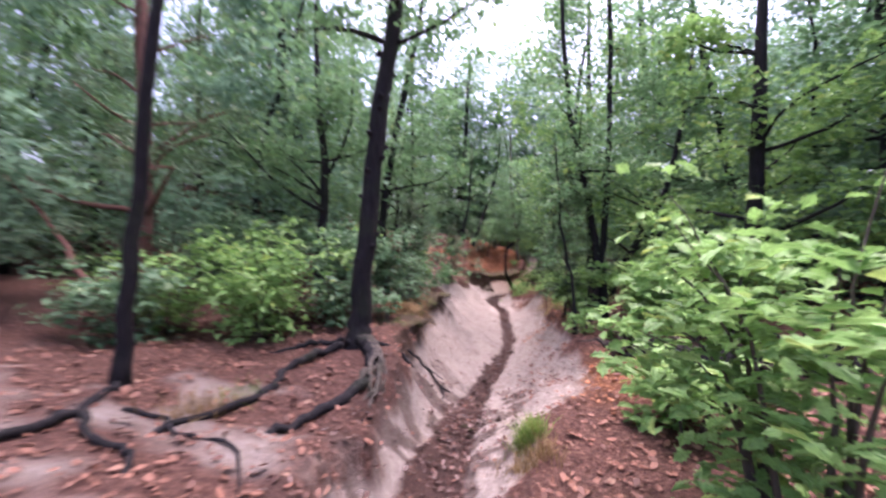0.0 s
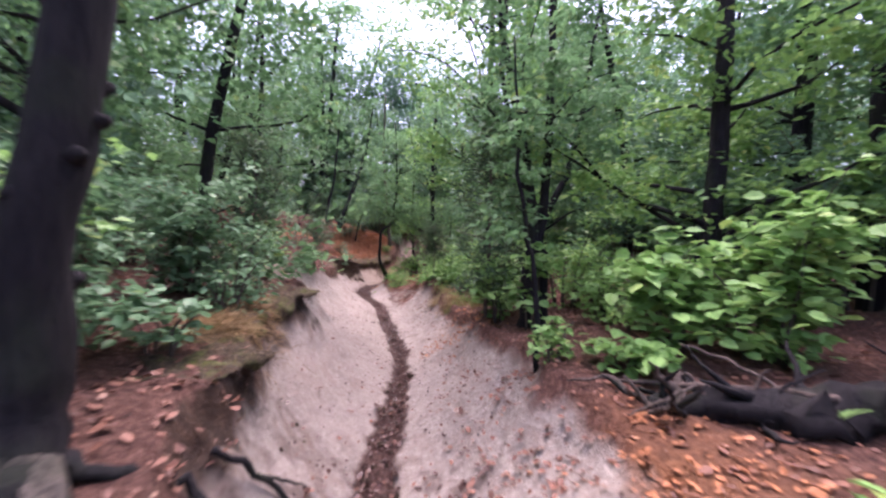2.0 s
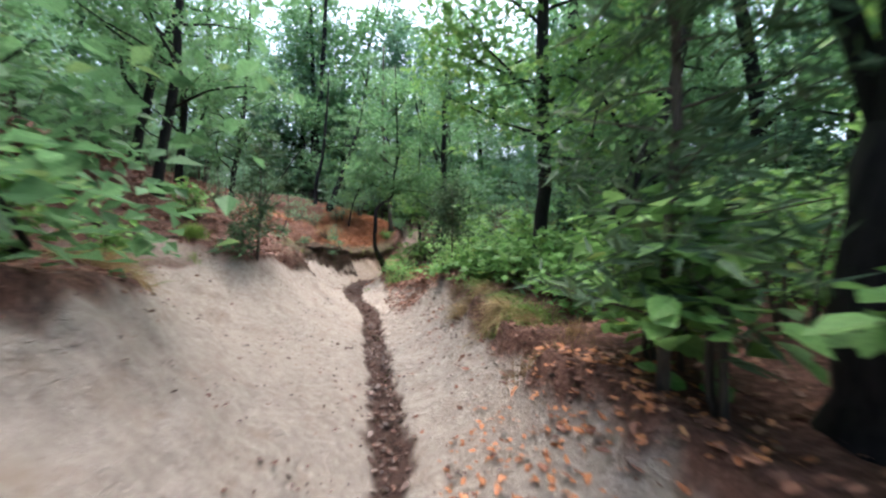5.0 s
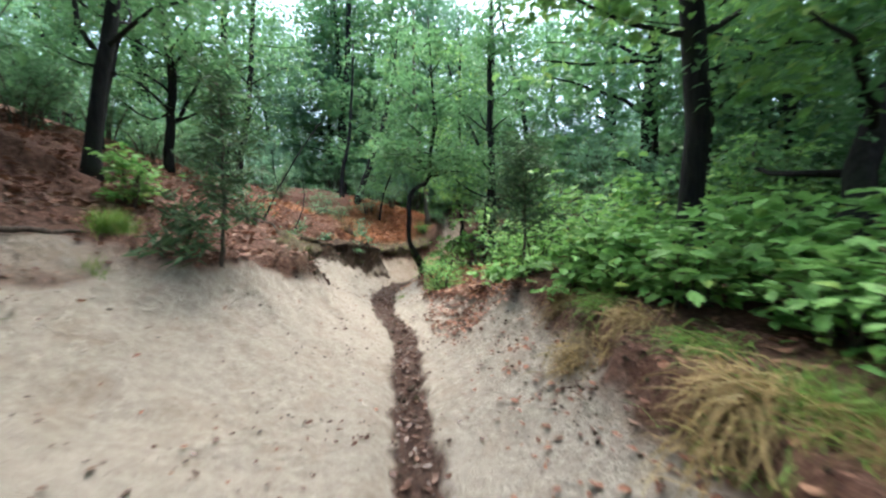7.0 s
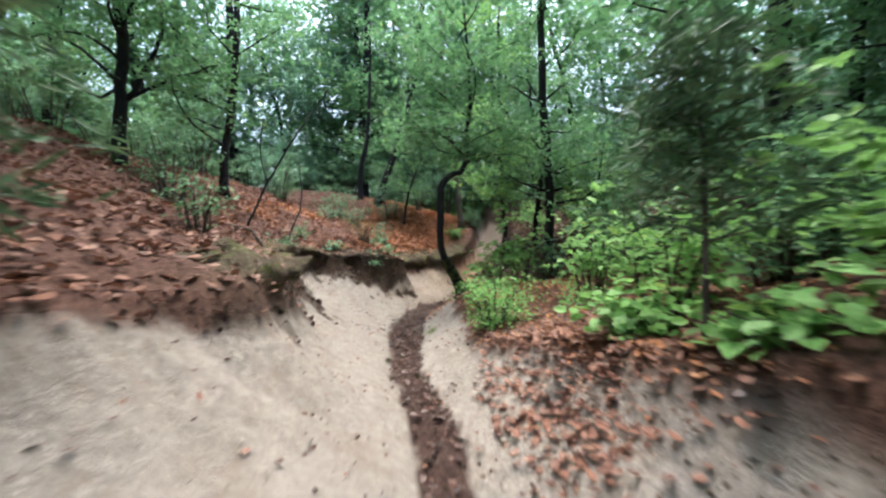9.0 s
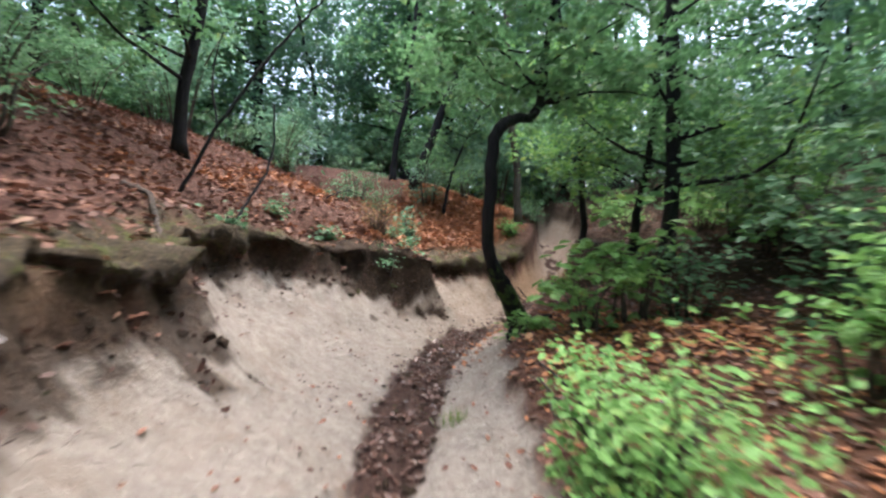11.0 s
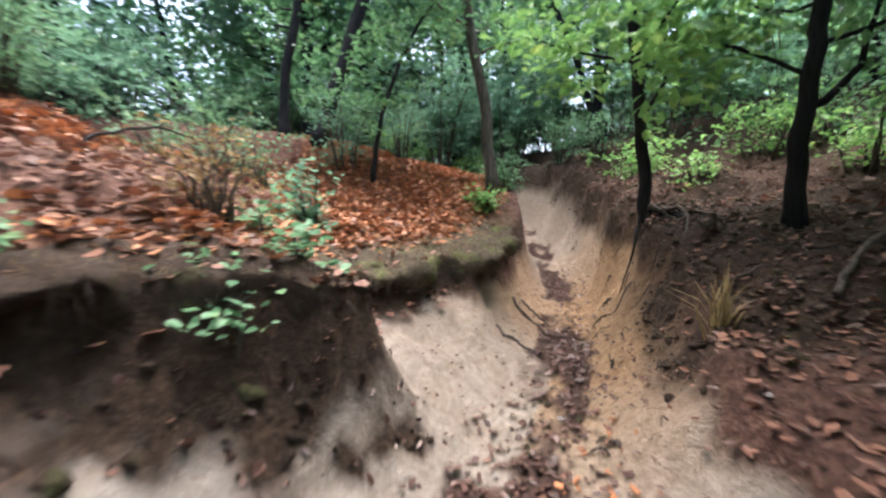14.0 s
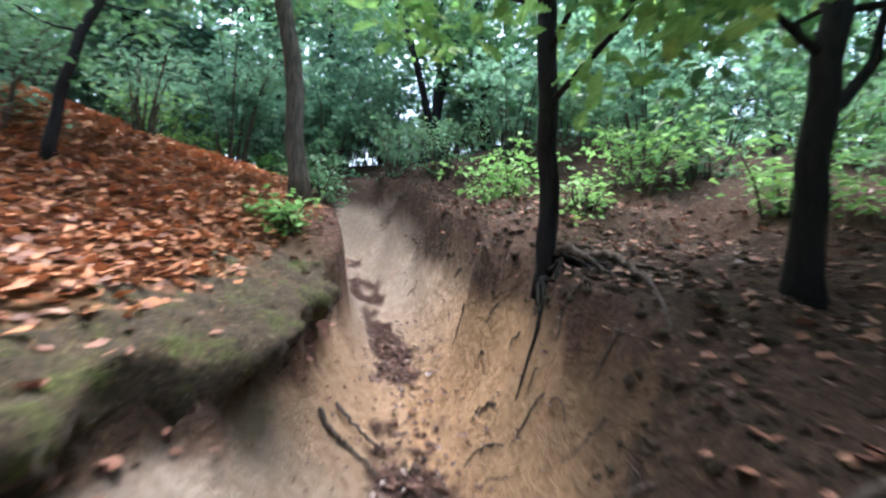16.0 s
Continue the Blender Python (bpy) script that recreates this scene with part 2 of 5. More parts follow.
def along(x, y):
    """For places: the station on the trail and the distance from its middle, to the left negative."""
    p = np.stack([np.ravel(x), np.ravel(y)], 1).astype(float)
    best, s, d = np.full(len(p), 1e18), np.zeros(len(p)), np.zeros(len(p))
    for a, b_ in zip(LINE[:-1], LINE[1:]):
        v = b_ - a
        w = p - a
        k = np.clip(w @ v / (v @ v), 0, 1)
        off = w - k[:, None] * v
        far = (off ** 2).sum(1)
        near = far < best
        best = np.where(near, far, best)
        s = np.where(near, a[1] + k * v[1], s)
        d = np.where(near, np.sign(v[1] * w[:, 0] - v[0] * w[:, 1]) * np.sqrt(far), d)
    return s.reshape(np.shape(x)), d.reshape(np.shape(x))


def lay(x, y):
    """Height of the ground and its zones."""
    x, y = np.asarray(x, float), np.asarray(y, float)
    s, d = along(x, y)
    g = lambda v: np.interp(s, STATIONS, v)
    ragged = value_noise(x, y, 0.6, 3) * 0.4 + value_noise(x, y, 0.17, 4) * 0.14
    left = d < 0
    u = np.abs(d)
    w, h = np.where(left, g(LEFT_W), g(RIGHT_W)), np.where(left, g(LEFT_H), g(RIGHT_H))
    step, rise = np.where(left, g(LEFT_STEP), g(RIGHT_STEP)), np.where(left, g(LEFT_RISE), g(RIGHT_RISE))
    w = np.maximum(w + ragged, 0.35)
    rut = g(RUT)
    crest = np.interp(s, [21, 25], [8.0, 4.5])
    k = np.clip((u - rut) / (w - rut), 0, 1)
    rel = 0.62 * k ** 1.25 + 0.38 * k ** 2.4
    z = g(FLOOR) + h * rel
    z += step * np.clip((u - w) / 0.07, 0, 1)
    beyond = np.clip(u - w, 0, None)
    z += np.where(left, rise * crest * np.tanh(beyond / crest), 2.6 * (1 - np.exp(-beyond * rise / 2.6)))
    inside = np.clip((rut * 1.15 + value_noise(x, y, 0.16, 16) * 0.1 - u) / 0.06, 0, 1)
    z -= inside * (0.05 + value_noise(x, y, 0.12, 17) * 0.05)
    z -= 0.04 * left * np.clip((rut + 0.14 + value_noise(x, y, 0.5, 18) * 0.12 - u) / 0.05, 0, 1) * np.clip((s - 8) / 1, 0, 1) * np.clip((18 - s) / 2, 0, 1)
    out = np.clip(beyond / 0.4, 0, 1)
    z += (1 - left) * np.clip((s - 21.5) / 1, 0, 1) * np.clip((u - 0.4) / 0.3, 0, 1) * (value_noise(x, y, 0.35, 41) * 0.13 + value_noise(x, y, 0.13, 42) * 0.04)
    z += out * (value_noise(x, y, 1.7, 7) * 0.22 + value_noise(x, y, 0.5, 8) * 0.09 + value_noise(x, y, 0.16, 9) * 0.035)
    z += (1 - out) * np.where(left, 1, np.interp(s, [22, 23], [1, 0.3])) * (value_noise(x, y, 0.7, 10) * 0.05 + value_noise(x, y, 0.22, 11) * 0.042 + value_noise(x, y, 0.1, 12) * 0.042)
    far = np.clip((np.hypot(x - 2, y - 13) - 35) / 40, 0, 1)
    z = z * (1 - far) + 0.5 * far
    edge = value_noise(x, y, 0.12, 14) * 0.16 + value_noise(x, y, 0.35, 15) * 0.14
    clods = value_noise(s, z * 1.3, 0.3, 21) * 0.55 + value_noise(s, z * 1.3, 0.09, 22) * 0.5
    sand_z = np.clip((w - 0.02 - u + edge * 0.6) / 0.08, 0, 1)
    mul = np.clip((rut + edge * 0.55 - u) / 0.04, 0, 1)
    mul = np.maximum(mul, np.clip((0.75 + edge * 2 - u) / 0.2, 0, 0.65) * np.clip((7.2 - s) / 1.5, 0, 1) * (edge > 0))
    mul *= np.where(s > 22.4, np.clip((edge + value_noise(x, y, 0.3, 51) * 0.3 + 0.06) / 0.1, 0, 1), 1)
    moss_z = np.clip(1 - np.abs(u - w - np.where(s > 22.3, 0.32, 0.18)) / np.where(s > 22.3, 0.5, 0.3) + edge * 3, 0, 1) * left * np.clip((s - 15.5) / 2, 0, 1) * np.clip((26.5 - s) / 1, 0, 1) * 0.7
    # soil along the lips; on the left it doubles as painted overhang shade
    soil_shade_z = np.clip(1 - np.abs(u - w + np.where(s > 22.3, -0.03, 0.04)) / np.where(s > 22.3, 0.08, 0.13) + edge * np.where(s > 22.3, 1, 2.5), 0, 1) * np.where(left, np.clip((s - 14.5) / 2, 0, 1) + 0.9 * np.clip((s - 4.6) / 0.5, 0, 1) * np.clip((8.8 - s) / 0.6, 0, 1), np.clip((s - 9) / 1, 0, 1) * 0.3)
    # left, stations 4.6 to 8.8: soil and the shadow below the hanging grass
    soil_shade_z = np.maximum(soil_shade_z, 0.9 * left * np.clip((s - 4.6) / 0.5, 0, 1) * np.clip((8.8 - s) / 0.6, 0, 1) * np.clip((clods * 0.7 + 0.12 - (w - u)) / 0.12, 0, 1) * (u < w + 0.1))
    soil_shade_z = np.maximum(soil_shade_z, (0.78 + 0.2 * (value_noise(x, y, 0.4, 72) > 0)) * (1 - left) * np.clip((s - 22.3) / 0.7, 0, 1) * np.clip((rel - np.interp(s, [22, 24, 26, 27.5], [0.5, 0.5, 0.42, 0.42]) + value_noise(s, z, 0.45, 24) * 0.45) / 0.25, 0, 1))
    soil_shade_z = np.maximum(soil_shade_z, left * np.clip((1 - np.abs(s - 21.9) / 0.75 + clods * 1.2) * 1.6, 0, 1) * np.clip((u - w + 0.33 + clods * 0.9) / 0.1, 0, 1) * (u < w + 0.1))
    soil_shade_z = np.maximum(soil_shade_z, 0.85 * left * np.clip((s - 15.5) / 2, 0, 1) * np.clip((clods + np.interp(s, [17, 19, 21], [0.04, 0.16, 0.36]) - (w - u) * 0.75 + np.where(s < 21.2, value_noise(s, s * 0, 0.9, 23) * 0.5 - 0.05, 0)) / 0.08, 0, 1) * (u < w) * (u > w - 0.7) * np.clip((22.2 - s) / 0.6, 0, 1))
    ochre_z = np.clip((s - 21.5) / 2, 0, 1) * np.where(left, np.interp(s, [23.8, 24.8], [0.3, 0.85]), 1) * np.interp(s, [25.5, 27.5], [1, 0.35])
    orange_z = np.clip((s - 19.5) / 3, 0, 1) * left * np.clip((beyond - 0.3 + edge) / 0.3, 0, 1) * np.clip((5 - beyond) / 2, 0, 1)
    orange_z *= np.where((x > 1.6) & (y > 23.4), 1, np.clip(0.2 + value_noise(x, y, 0.8, 31) * 1.6, 0.08, 1))
    orange_z = np.maximum(orange_z, (1 - left) * np.clip(1 - np.hypot(x - 1.9, y - 4.7) / 1.0 + edge * 2, 0, 1))
    orange_z = np.maximum(orange_z, (1 - left) * np.clip(1.1 - np.hypot(x - 3.35, (y - 15.5) * 0.7) / 0.75 + edge * 2, 0, 1))
    orange_z = np.maximum(orange_z, 0.35 * (1 - left) * np.clip((s - 15.5) / 1, 0, 1) * np.clip((22 - s) / 1, 0, 1) * np.clip(beyond / 0.3 + edge, 0, 1))
    trodden = np.clip(0.55 + value_noise(x, y, 0.4, 71) * 3 + edge * 4 - np.abs(y - 1.5) / 1.7, 0, 1) * left * (u > w) * np.clip((4.6 - u) / 1.5, 0, 1)
    sand_z = np.maximum(sand_z, 0.8 * trodden)
    sand_z = np.maximum(sand_z, 0.75 * left * np.clip(1.1 + value_noise(x, y, 0.4, 73) * 2 + edge * 2 - np.hypot((x + 0.9) / 0.9, (y - 13.7) / 0.9), 0, 1))
    return z, (sand_z, mul, moss_z), (orange_z, ochre_z, soil_shade_z)


def height(x, y):
    return float(lay(np.array([x]), np.array([y]))[0][0])


def spread(a, b_, fine, outer, steps=26):
    """Evenly fine from a to b, then ever wider steps to the horizon."""
    grow = np.geomspace(fine, outer, steps)
    return np.concatenate([a - np.cumsum(grow)[::-1], np.arange(a, b_, fine), b_ + np.cumsum(grow)])


def build_ground():
    xs, ys = spread(-4.0, 8.0, 0.045, 500), spread(0.5, 29.0, 0.05, 500)
    gx, gy = np.meshgrid(xs, ys)
    z, a, c_ = lay(gx, gy)
    n, m = gx.shape
    idx = np.arange(n * m).reshape(n, m)
    quads = np.stack([idx[:-1, :-1], idx[:-1, 1:], idx[1:, 1:], idx[1:, :-1]], -1).reshape(-1, 4)
    me = bpy.data.meshes.new("ground")
    me.from_pydata(np.stack([gx, gy, z], -1).reshape(-1, 3).tolist(), [], quads.tolist())
    me.polygons.foreach_set("use_smooth", np.ones(len(quads), bool))
    for name, three in (("zone_a", a), ("zone_b", c_)):
        at = me.color_attributes.new(name, "FLOAT_COLOR", "POINT")
        at.data.foreach_set("color", np.stack([*(np.clip(q, 0, 1) for q in three), np.ones_like(z)], -1).astype(np.float32).ravel())
    me.materials.append(GROUND)
    tagged(new("ground", me), "pale sandy sunken trail between leaf-covered forest banks", "ground", kind="structure")


build_ground()


# ---- tools for plants ----
def mesh_of(name, verts, faces, mat, smooth=False):
    me = bpy.data.meshes.new(name)
    me.from_pydata(verts.tolist() if hasattr(verts, "tolist") else verts, [], faces.tolist() if hasattr(faces, "tolist") else faces)
    if smooth:
        me.polygons.foreach_set("use_smooth", np.ones(len(me.polygons), bool))
    me.materials.append(mat)
    return me


def part(name, made, mat, parent, label="", smooth=False):
    ob = new(name, mesh_of(name, made[0], made[1], mat, smooth))
    ob.parent = parent
    return tagged(ob, label)


def thing(name, label, category, at=(0, 0, 0), group="", kind=""):
    ob = new(name)
    ob.location = at
    return tagged(ob, label, category, group, kind)


def tube(points, radii, sides=8, rough=0.0, seed=0):
    """A round, tapered, slightly uneven limb along points."""
    rng = np.random.default_rng(seed)
    p = np.array(points, float)
    r = np.interp(np.linspace(0, 1, len(p)), np.linspace(0, 1, len(radii)), radii)
    ang = np.linspace(0, 2 * np.pi, sides, endpoint=False)
    verts, faces = [], []
    ref = np.array([0.31, 0.95, 0.05])
    for i in range(len(p)):
        way = p[min(i + 1, len(p) - 1)] - p[max(i - 1, 0)]
        way = way / (np.linalg.norm(way) + 1e-9)
        if abs(way @ ref) > 0.95:
            ref = np.array([0.9, -0.1, 0.4])
        a = np.cross(way, ref)
        a /= np.linalg.norm(a)
        b_ = np.cross(way, a)
        rr = r[i] * (1 + rough * rng.uniform(-1, 1, sides))
        verts += (p[i] + rr[:, None] * (np.cos(ang)[:, None] * a + np.sin(ang)[:, None] * b_)).tolist()
    for i in range(len(p) - 1):
        for j in range(sides):
            k = (j + 1) % sides
            faces.append((i * sides + j, i * sides + k, (i + 1) * sides + k, (i + 1) * sides + j))
    faces.append(tuple(range(sides))[::-1])
    faces.append(tuple((len(p) - 1) * sides + j for j in range(sides)))
    return verts, faces


def curve_points(keys, n, wander=0.0, seed=0):
    """A smooth line through keys, with some wandering."""
    rng = np.random.default_rng(seed)
    k = np.array(keys, float)
    t = np.linspace(0, len(k) - 1, n)
    out = []
    for u in t:
        i = min(int(u), len(k) - 2)
        f = u - i
        p0, p1, p2, p3 = k[max(i - 1, 0)], k[i], k[i + 1], k[min(i + 2, len(k) - 1)]
        out.append(0.5 * (2 * p1 + (p2 - p0) * f + (2 * p0 - 5 * p1 + 4 * p2 - p3) * f * f + (3 * p1 - p0 - 3 * p2 + p3) * f ** 3))
    out = np.array(out)
    out[1:-1] += rng.normal(0, wander, (n - 2, 3)) if n > 2 else 0
    return out


_side = [(0.10, 0.12), (0.07, 0.20), (0.24, 0.30), (0.15, 0.40), (0.31, 0.53), (0.19, 0.63), (0.26, 0.77), (0.10, 0.86)]
OAK = ([(0, 0, 0), (0, 1, -0.10)] + [(x, y, 0.25 * x) for x, y in _side] + [(-x, y, 0.25 * x) for x, y in _side] + [(0, 0.5, 0)],
       [(0, 2, 3, 4, 5, 18), (18, 5, 6, 7, 8, 9, 1), (0, 18, 13, 12, 11, 10), (18, 1, 17, 16, 15, 14, 13)])
LEAF = ([(0, 0, 0), (0.27, 0.42, 0.07), (0, 1, -0.1), (-0.27, 0.42, 0.07), (0, 0.5, 0)], [(0, 1, 4), (1, 2, 4), (2, 3, 4), (3, 0, 4)])
ROUND = ([(0, 0, 0), (0.3, 0.2, 0.05), (0.36, 0.6, 0.06), (0, 1, -0.08), (-0.36, 0.6, 0.06), (-0.3, 0.2, 0.05)], [(0, 1, 2, 3), (0, 3, 4, 5)])
FOLD = ([(0, 0, 0), (0.3, 0.45, 0.1), (0, 1, -0.06), (-0.3, 0.45, 0.1)], [(0, 1, 2), (0, 2, 3)])
CURL = ([(0, 0, 0), (0.3, 0.3, 0.1), (0.22, 0.75, 0.03), (0, 1, 0.1), (-0.3, 0.7, 0.12), (-0.2, 0.3, -0.02)], [(0, 1, 2, 3), (0, 3, 4, 5)])
BLADE = ([(-0.016, 0, 0), (0.016, 0, 0), (0.013, 0.5, 0.12), (-0.013, 0.5, 0.12), (0, 1, -0.05)], [(0, 1, 2, 3), (3, 2, 4)])
SPRAY = ([(0, 0, 0), (0.09, 0.3, 0.02), (0, 1, -0.04), (-0.09, 0.3, 0.02)], [(0, 1, 2), (0, 2, 3)])


def leaves(shape, places, sizes, heading, tilt, twist):
    """Copies of a leaf at places: heading round z, tilt up from the level, twist about its own rib."""
    tv = np.array(shape[0])
    n, m = len(places), len(tv)
    ch, sh, ct, st, cw, sw = np.cos(heading), np.sin(heading), np.cos(tilt), np.sin(tilt), np.cos(twist), np.sin(twist)
    x, y, z = tv[:, 0][None], tv[:, 1][None], tv[:, 2][None]
    x1, z1 = x * cw[:, None] + z * sw[:, None], -x * sw[:, None] + z * cw[:, None]
    y2, z2 = y * ct[:, None] - z1 * st[:, None], y * st[:, None] + z1 * ct[:, None]
    x3, y3 = x1 * ch[:, None] - y2 * sh[:, None], x1 * sh[:, None] + y2 * ch[:, None]
    v = np.stack([x3, y3, z2], -1) * np.asarray(sizes)[:, None, None] + np.asarray(places)[:, None, :]
    base = (np.arange(n) * m)[:, None]
    faces = []
    for f in shape[1]:
        faces += (base + np.array(f)[None]).tolist()
    return v.reshape(-1, 3), faces


def scattered(shape, places, size, rng, tilt=(-0.7, 0.3), twist=0.5):
    n = len(places)
    return leaves(shape, places, rng.uniform(size[0], size[1], n), rng.uniform(0, 2 * np.pi, n), rng.uniform(*tilt, n), rng.normal(0, twist, n))


def clear(places, base):
    """Keeps what hangs out of the walker's way."""
    w = np.asarray(places) + np.asarray(base)
    s, d = along(w[:, 0], w[:, 1])
    free = (np.abs(d) > 0.75) | (w[:, 2] > np.interp(s, STATIONS, FLOOR) + 2.5) | (s > 24.5)
    return np.asarray(places)[free]


def limbs(rng, trunk, count, reach, low, up=0.5, radius=0.04):
    """Limbs from the trunk's upper part: lines and radii."""
    out = []
    n = len(trunk)
    for i in range(count):
        f = low + (1 - low) * (i + rng.uniform(0, 0.8)) / count
        p = trunk[min(int(f * (n - 1)), n - 1)]
        a = rng.uniform(0, 2 * np.pi)
        size = reach * rng.uniform(0.55, 1.0) * (1.15 - 0.55 * f)
        tip = p + size * np.array([np.cos(a), np.sin(a), up * rng.uniform(0.3, 1.3)])
        mid = (p + tip) / 2 + rng.normal(0, 0.12 * size, 3)
        out.append((curve_points([p, mid, tip], 6, 0.02, i), radius * (1.1 - 0.6 * f)))
    return out


def crown_places(rng, lines, per, loose):
    """Clumps of leaves along the outer parts of limbs."""
    pts = []
    for line, _ in lines:
        for _ in range(max(2, per // 10)):
            k = rng.uniform(0.35, 1.0) * (len(line) - 1)
            i = min(int(k), len(line) - 2)
            c_ = line[i] + (line[i + 1] - line[i]) * (k - i) + rng.normal(0, loose, 3) * (1, 1, 0.6)
            pts.append(c_ + rng.normal(0, loose * 0.42, (14, 3)) * (1, 1, 0.5))
    return np.concatenate(pts)


def tree(label, trunk_keys, radii, seed, limb=(12, 2.2, 0.45), per=260, loose=0.33, size=(0.08, 0.15), bark_mat=None, leaf_mat=None,
         shape=LEAF, up=0.5, extra=(), n=16, name="tree", flare=1.5, group=""):
    rng = np.random.default_rng(seed)
    keys = np.array(trunk_keys, float)
    base = keys[0].copy()
    line = curve_points(keys - base, n, 0.012, seed)
    root = thing(name, label, "tree", base, group)
    rr = list(np.interp(np.linspace(0, 1, n), np.linspace(0, 1, len(radii)), radii))
    rr[0] *= flare
    rr[1] *= 1 + (flare - 1) * 0.25
    line[0, 2] -= 0.12
    part("trunk", tube(line, rr, 12, 0.06, seed), bark_mat or BARK, root, smooth=True)
    lines = limbs(rng, line, limb[0], limb[1], limb[2], up, radii[0] * 0.4)
    lines += [(curve_points(np.array(k, float) - base, 8, 0.02, seed + j), r) for j, (k, r) in enumerate(extra)]
    for pts, r in lines:
        part("branch", tube(pts, [r, r * 0.6, r * 0.2], 6, 0.05, seed), bark_mat or BARK, root, smooth=True)
    spots = clear(crown_places(rng, lines, per, loose), base)
    part("crown", scattered(shape, spots, size, rng), leaf_mat or LEAF_TREE, root)
    return root


def shrub(label, x, y, spread_x, spread_y, tall, count, seed, mat=None, shape=LEAF, size=(0.07, 0.13), low=0.15, stems=10, name="shrub", group="", lean=(0, 0)):
    rng = np.random.default_rng(seed)
    z = height(x, y)
    root = thing(name, label, "shrub", (x, y, z), group)
    tips = []
    for i in range(stems):
        a, r = rng.uniform(0, 2 * np.pi), np.sqrt(rng.uniform(0.05, 1))
        foot = np.array([np.cos(a) * spread_x * 0.25 * r, np.sin(a) * spread_y * 0.25 * r, 0])
        foot[2] = height(x + foot[0], y + foot[1]) - z - 0.03
        tip = np.array([np.cos(a) * spread_x * r + lean[0], np.sin(a) * spread_y * r + lean[1], tall * rng.uniform(0.55, 1.0) * (1 - 0.3 * r)])
        mid = (foot + tip) / 2 + np.array([-foot[0] * 0.5, -foot[1] * 0.5, tall * 0.12])
        line = curve_points([foot, mid, tip], 7, 0.015, seed + i)
        tips.append((line, 0.012))
        part("stem", tube(line, [0.014 + 0.004 * tall, 0.008, 0.003], 5, 0, seed), BARK_GREY, root, smooth=True)
    pts = []
    for line, _ in tips:
        for _ in range(max(1, int(count * 2.1) // stems // 9)):
            k = rng.uniform(low, 1.0) * (len(line) - 1)
            i = min(int(k), len(line) - 2)
            c_ = line[i] + (line[i + 1] - line[i]) * (k - i) + rng.normal(0, 0.2, 3) * (spread_x, spread_y, 0.5 * tall ** 0.5)
            pts.append(c_ + rng.normal(0, 0.085, (9, 3)) * (1, 1, 0.45))
    pts = np.concatenate(pts)
    gz = lay(pts[:, 0] + x, pts[:, 1] + y)[0] - z
    pts[:, 2] = np.maximum(pts[:, 2], gz + 0.06)
    pts = clear(pts, (x, y, z))
    part("foliage", scattered(shape, pts, size, rng, (-0.55, 0.25), 0.4), mat or LEAF_SHRUB, root)
    return root


def tuft(label, x, y, radius, tall, count, seed, mat, name="grass_tuft", hang=False, toward=None):
    rng = np.random.default_rng(seed)
    z = height(x, y)
    root = thing(name, label, "grass", (x, y, z))
    pts = np.zeros((count, 3))
    pts[:, :2] = rng.normal(0, radius * 0.45, (count, 2))
    pts[:, 2] = lay(pts[:, 0] + x, pts[:, 1] + y)[0] - z - 0.02
    tilt = rng.uniform(-0.9, 0.9, count) if hang else rng.uniform(0.5, 1.5, count)
    turn = rng.uniform(0, 2 * np.pi, count)
    if toward is not None:
        turn, tilt = rng.normal(toward, 0.6, count), rng.uniform(-1.2, 0.5, count)
        pts[:, 2] += rng.uniform(0.02, 0.1, count)
    tagged(part("tussock", leaves(BLADE, pts, rng.uniform(0.5, 1.1, count) * tall, turn, tilt, rng.normal(0, 0.4, count)), mat, root), kind="stuff")
    return root

# ---- trees beside the trail ----
def on(x, y, dz=0.0):
    return (x, y, height(x, y) + dz)


def rising(x, y, *steps):
    """Trunk keys from the ground at (x, y): steps of (dx, dy, dz) above the foot."""
    z = height(x, y)
    return [(x, y, z)] + [(x + a, y + b_, z + c_) for a, b_, c_ in steps]


big_left = tree("tall dark pitted trunk on exposed roots beside the trail", rising(-1.03, 4.95, (0.02, 0.06, 0.35), (0.05, 0.1, 1.0), (0.16, 0.22, 2.6), (0.4, 0.45, 5.0), (0.55, 0.6, 9.0)),
                [0.175, 0.133, 0.12, 0.11, 0.092, 0.05], 11, limb=(10, 2.0, 0.72), per=240, n=26)
knots = np.random.default_rng(12)
for k in range(22):
    h, a = 0.55 + 0.16 * k, knots.uniform(0, 6.28)
    way = np.array([math.cos(a), math.sin(a), 0.25])
    foot = np.array([0.05 + 0.07 * max(h - 1.0, 0), 0.1 + 0.075 * max(h - 1.0, 0), h])
    part("knot", tube([foot + way * 0.06, foot + way * 0.13, foot + way * knots.uniform(0.145, 0.17)], [0.05, 0.034, 0.02], 8, 0.2, k), BARK, big_left, smooth=True)
tree("slim black leaning trunk on leafy ground", rising(-2.66, 3.3, (0.03, 0.05, 0.8), (0.1, 0.1, 2.2), (0.22, 0.2, 4.5), (0.3, 0.3, 8.0)),
     [0.065, 0.06, 0.055, 0.05, 0.02], 12, limb=(8, 1.6, 0.78), per=160)
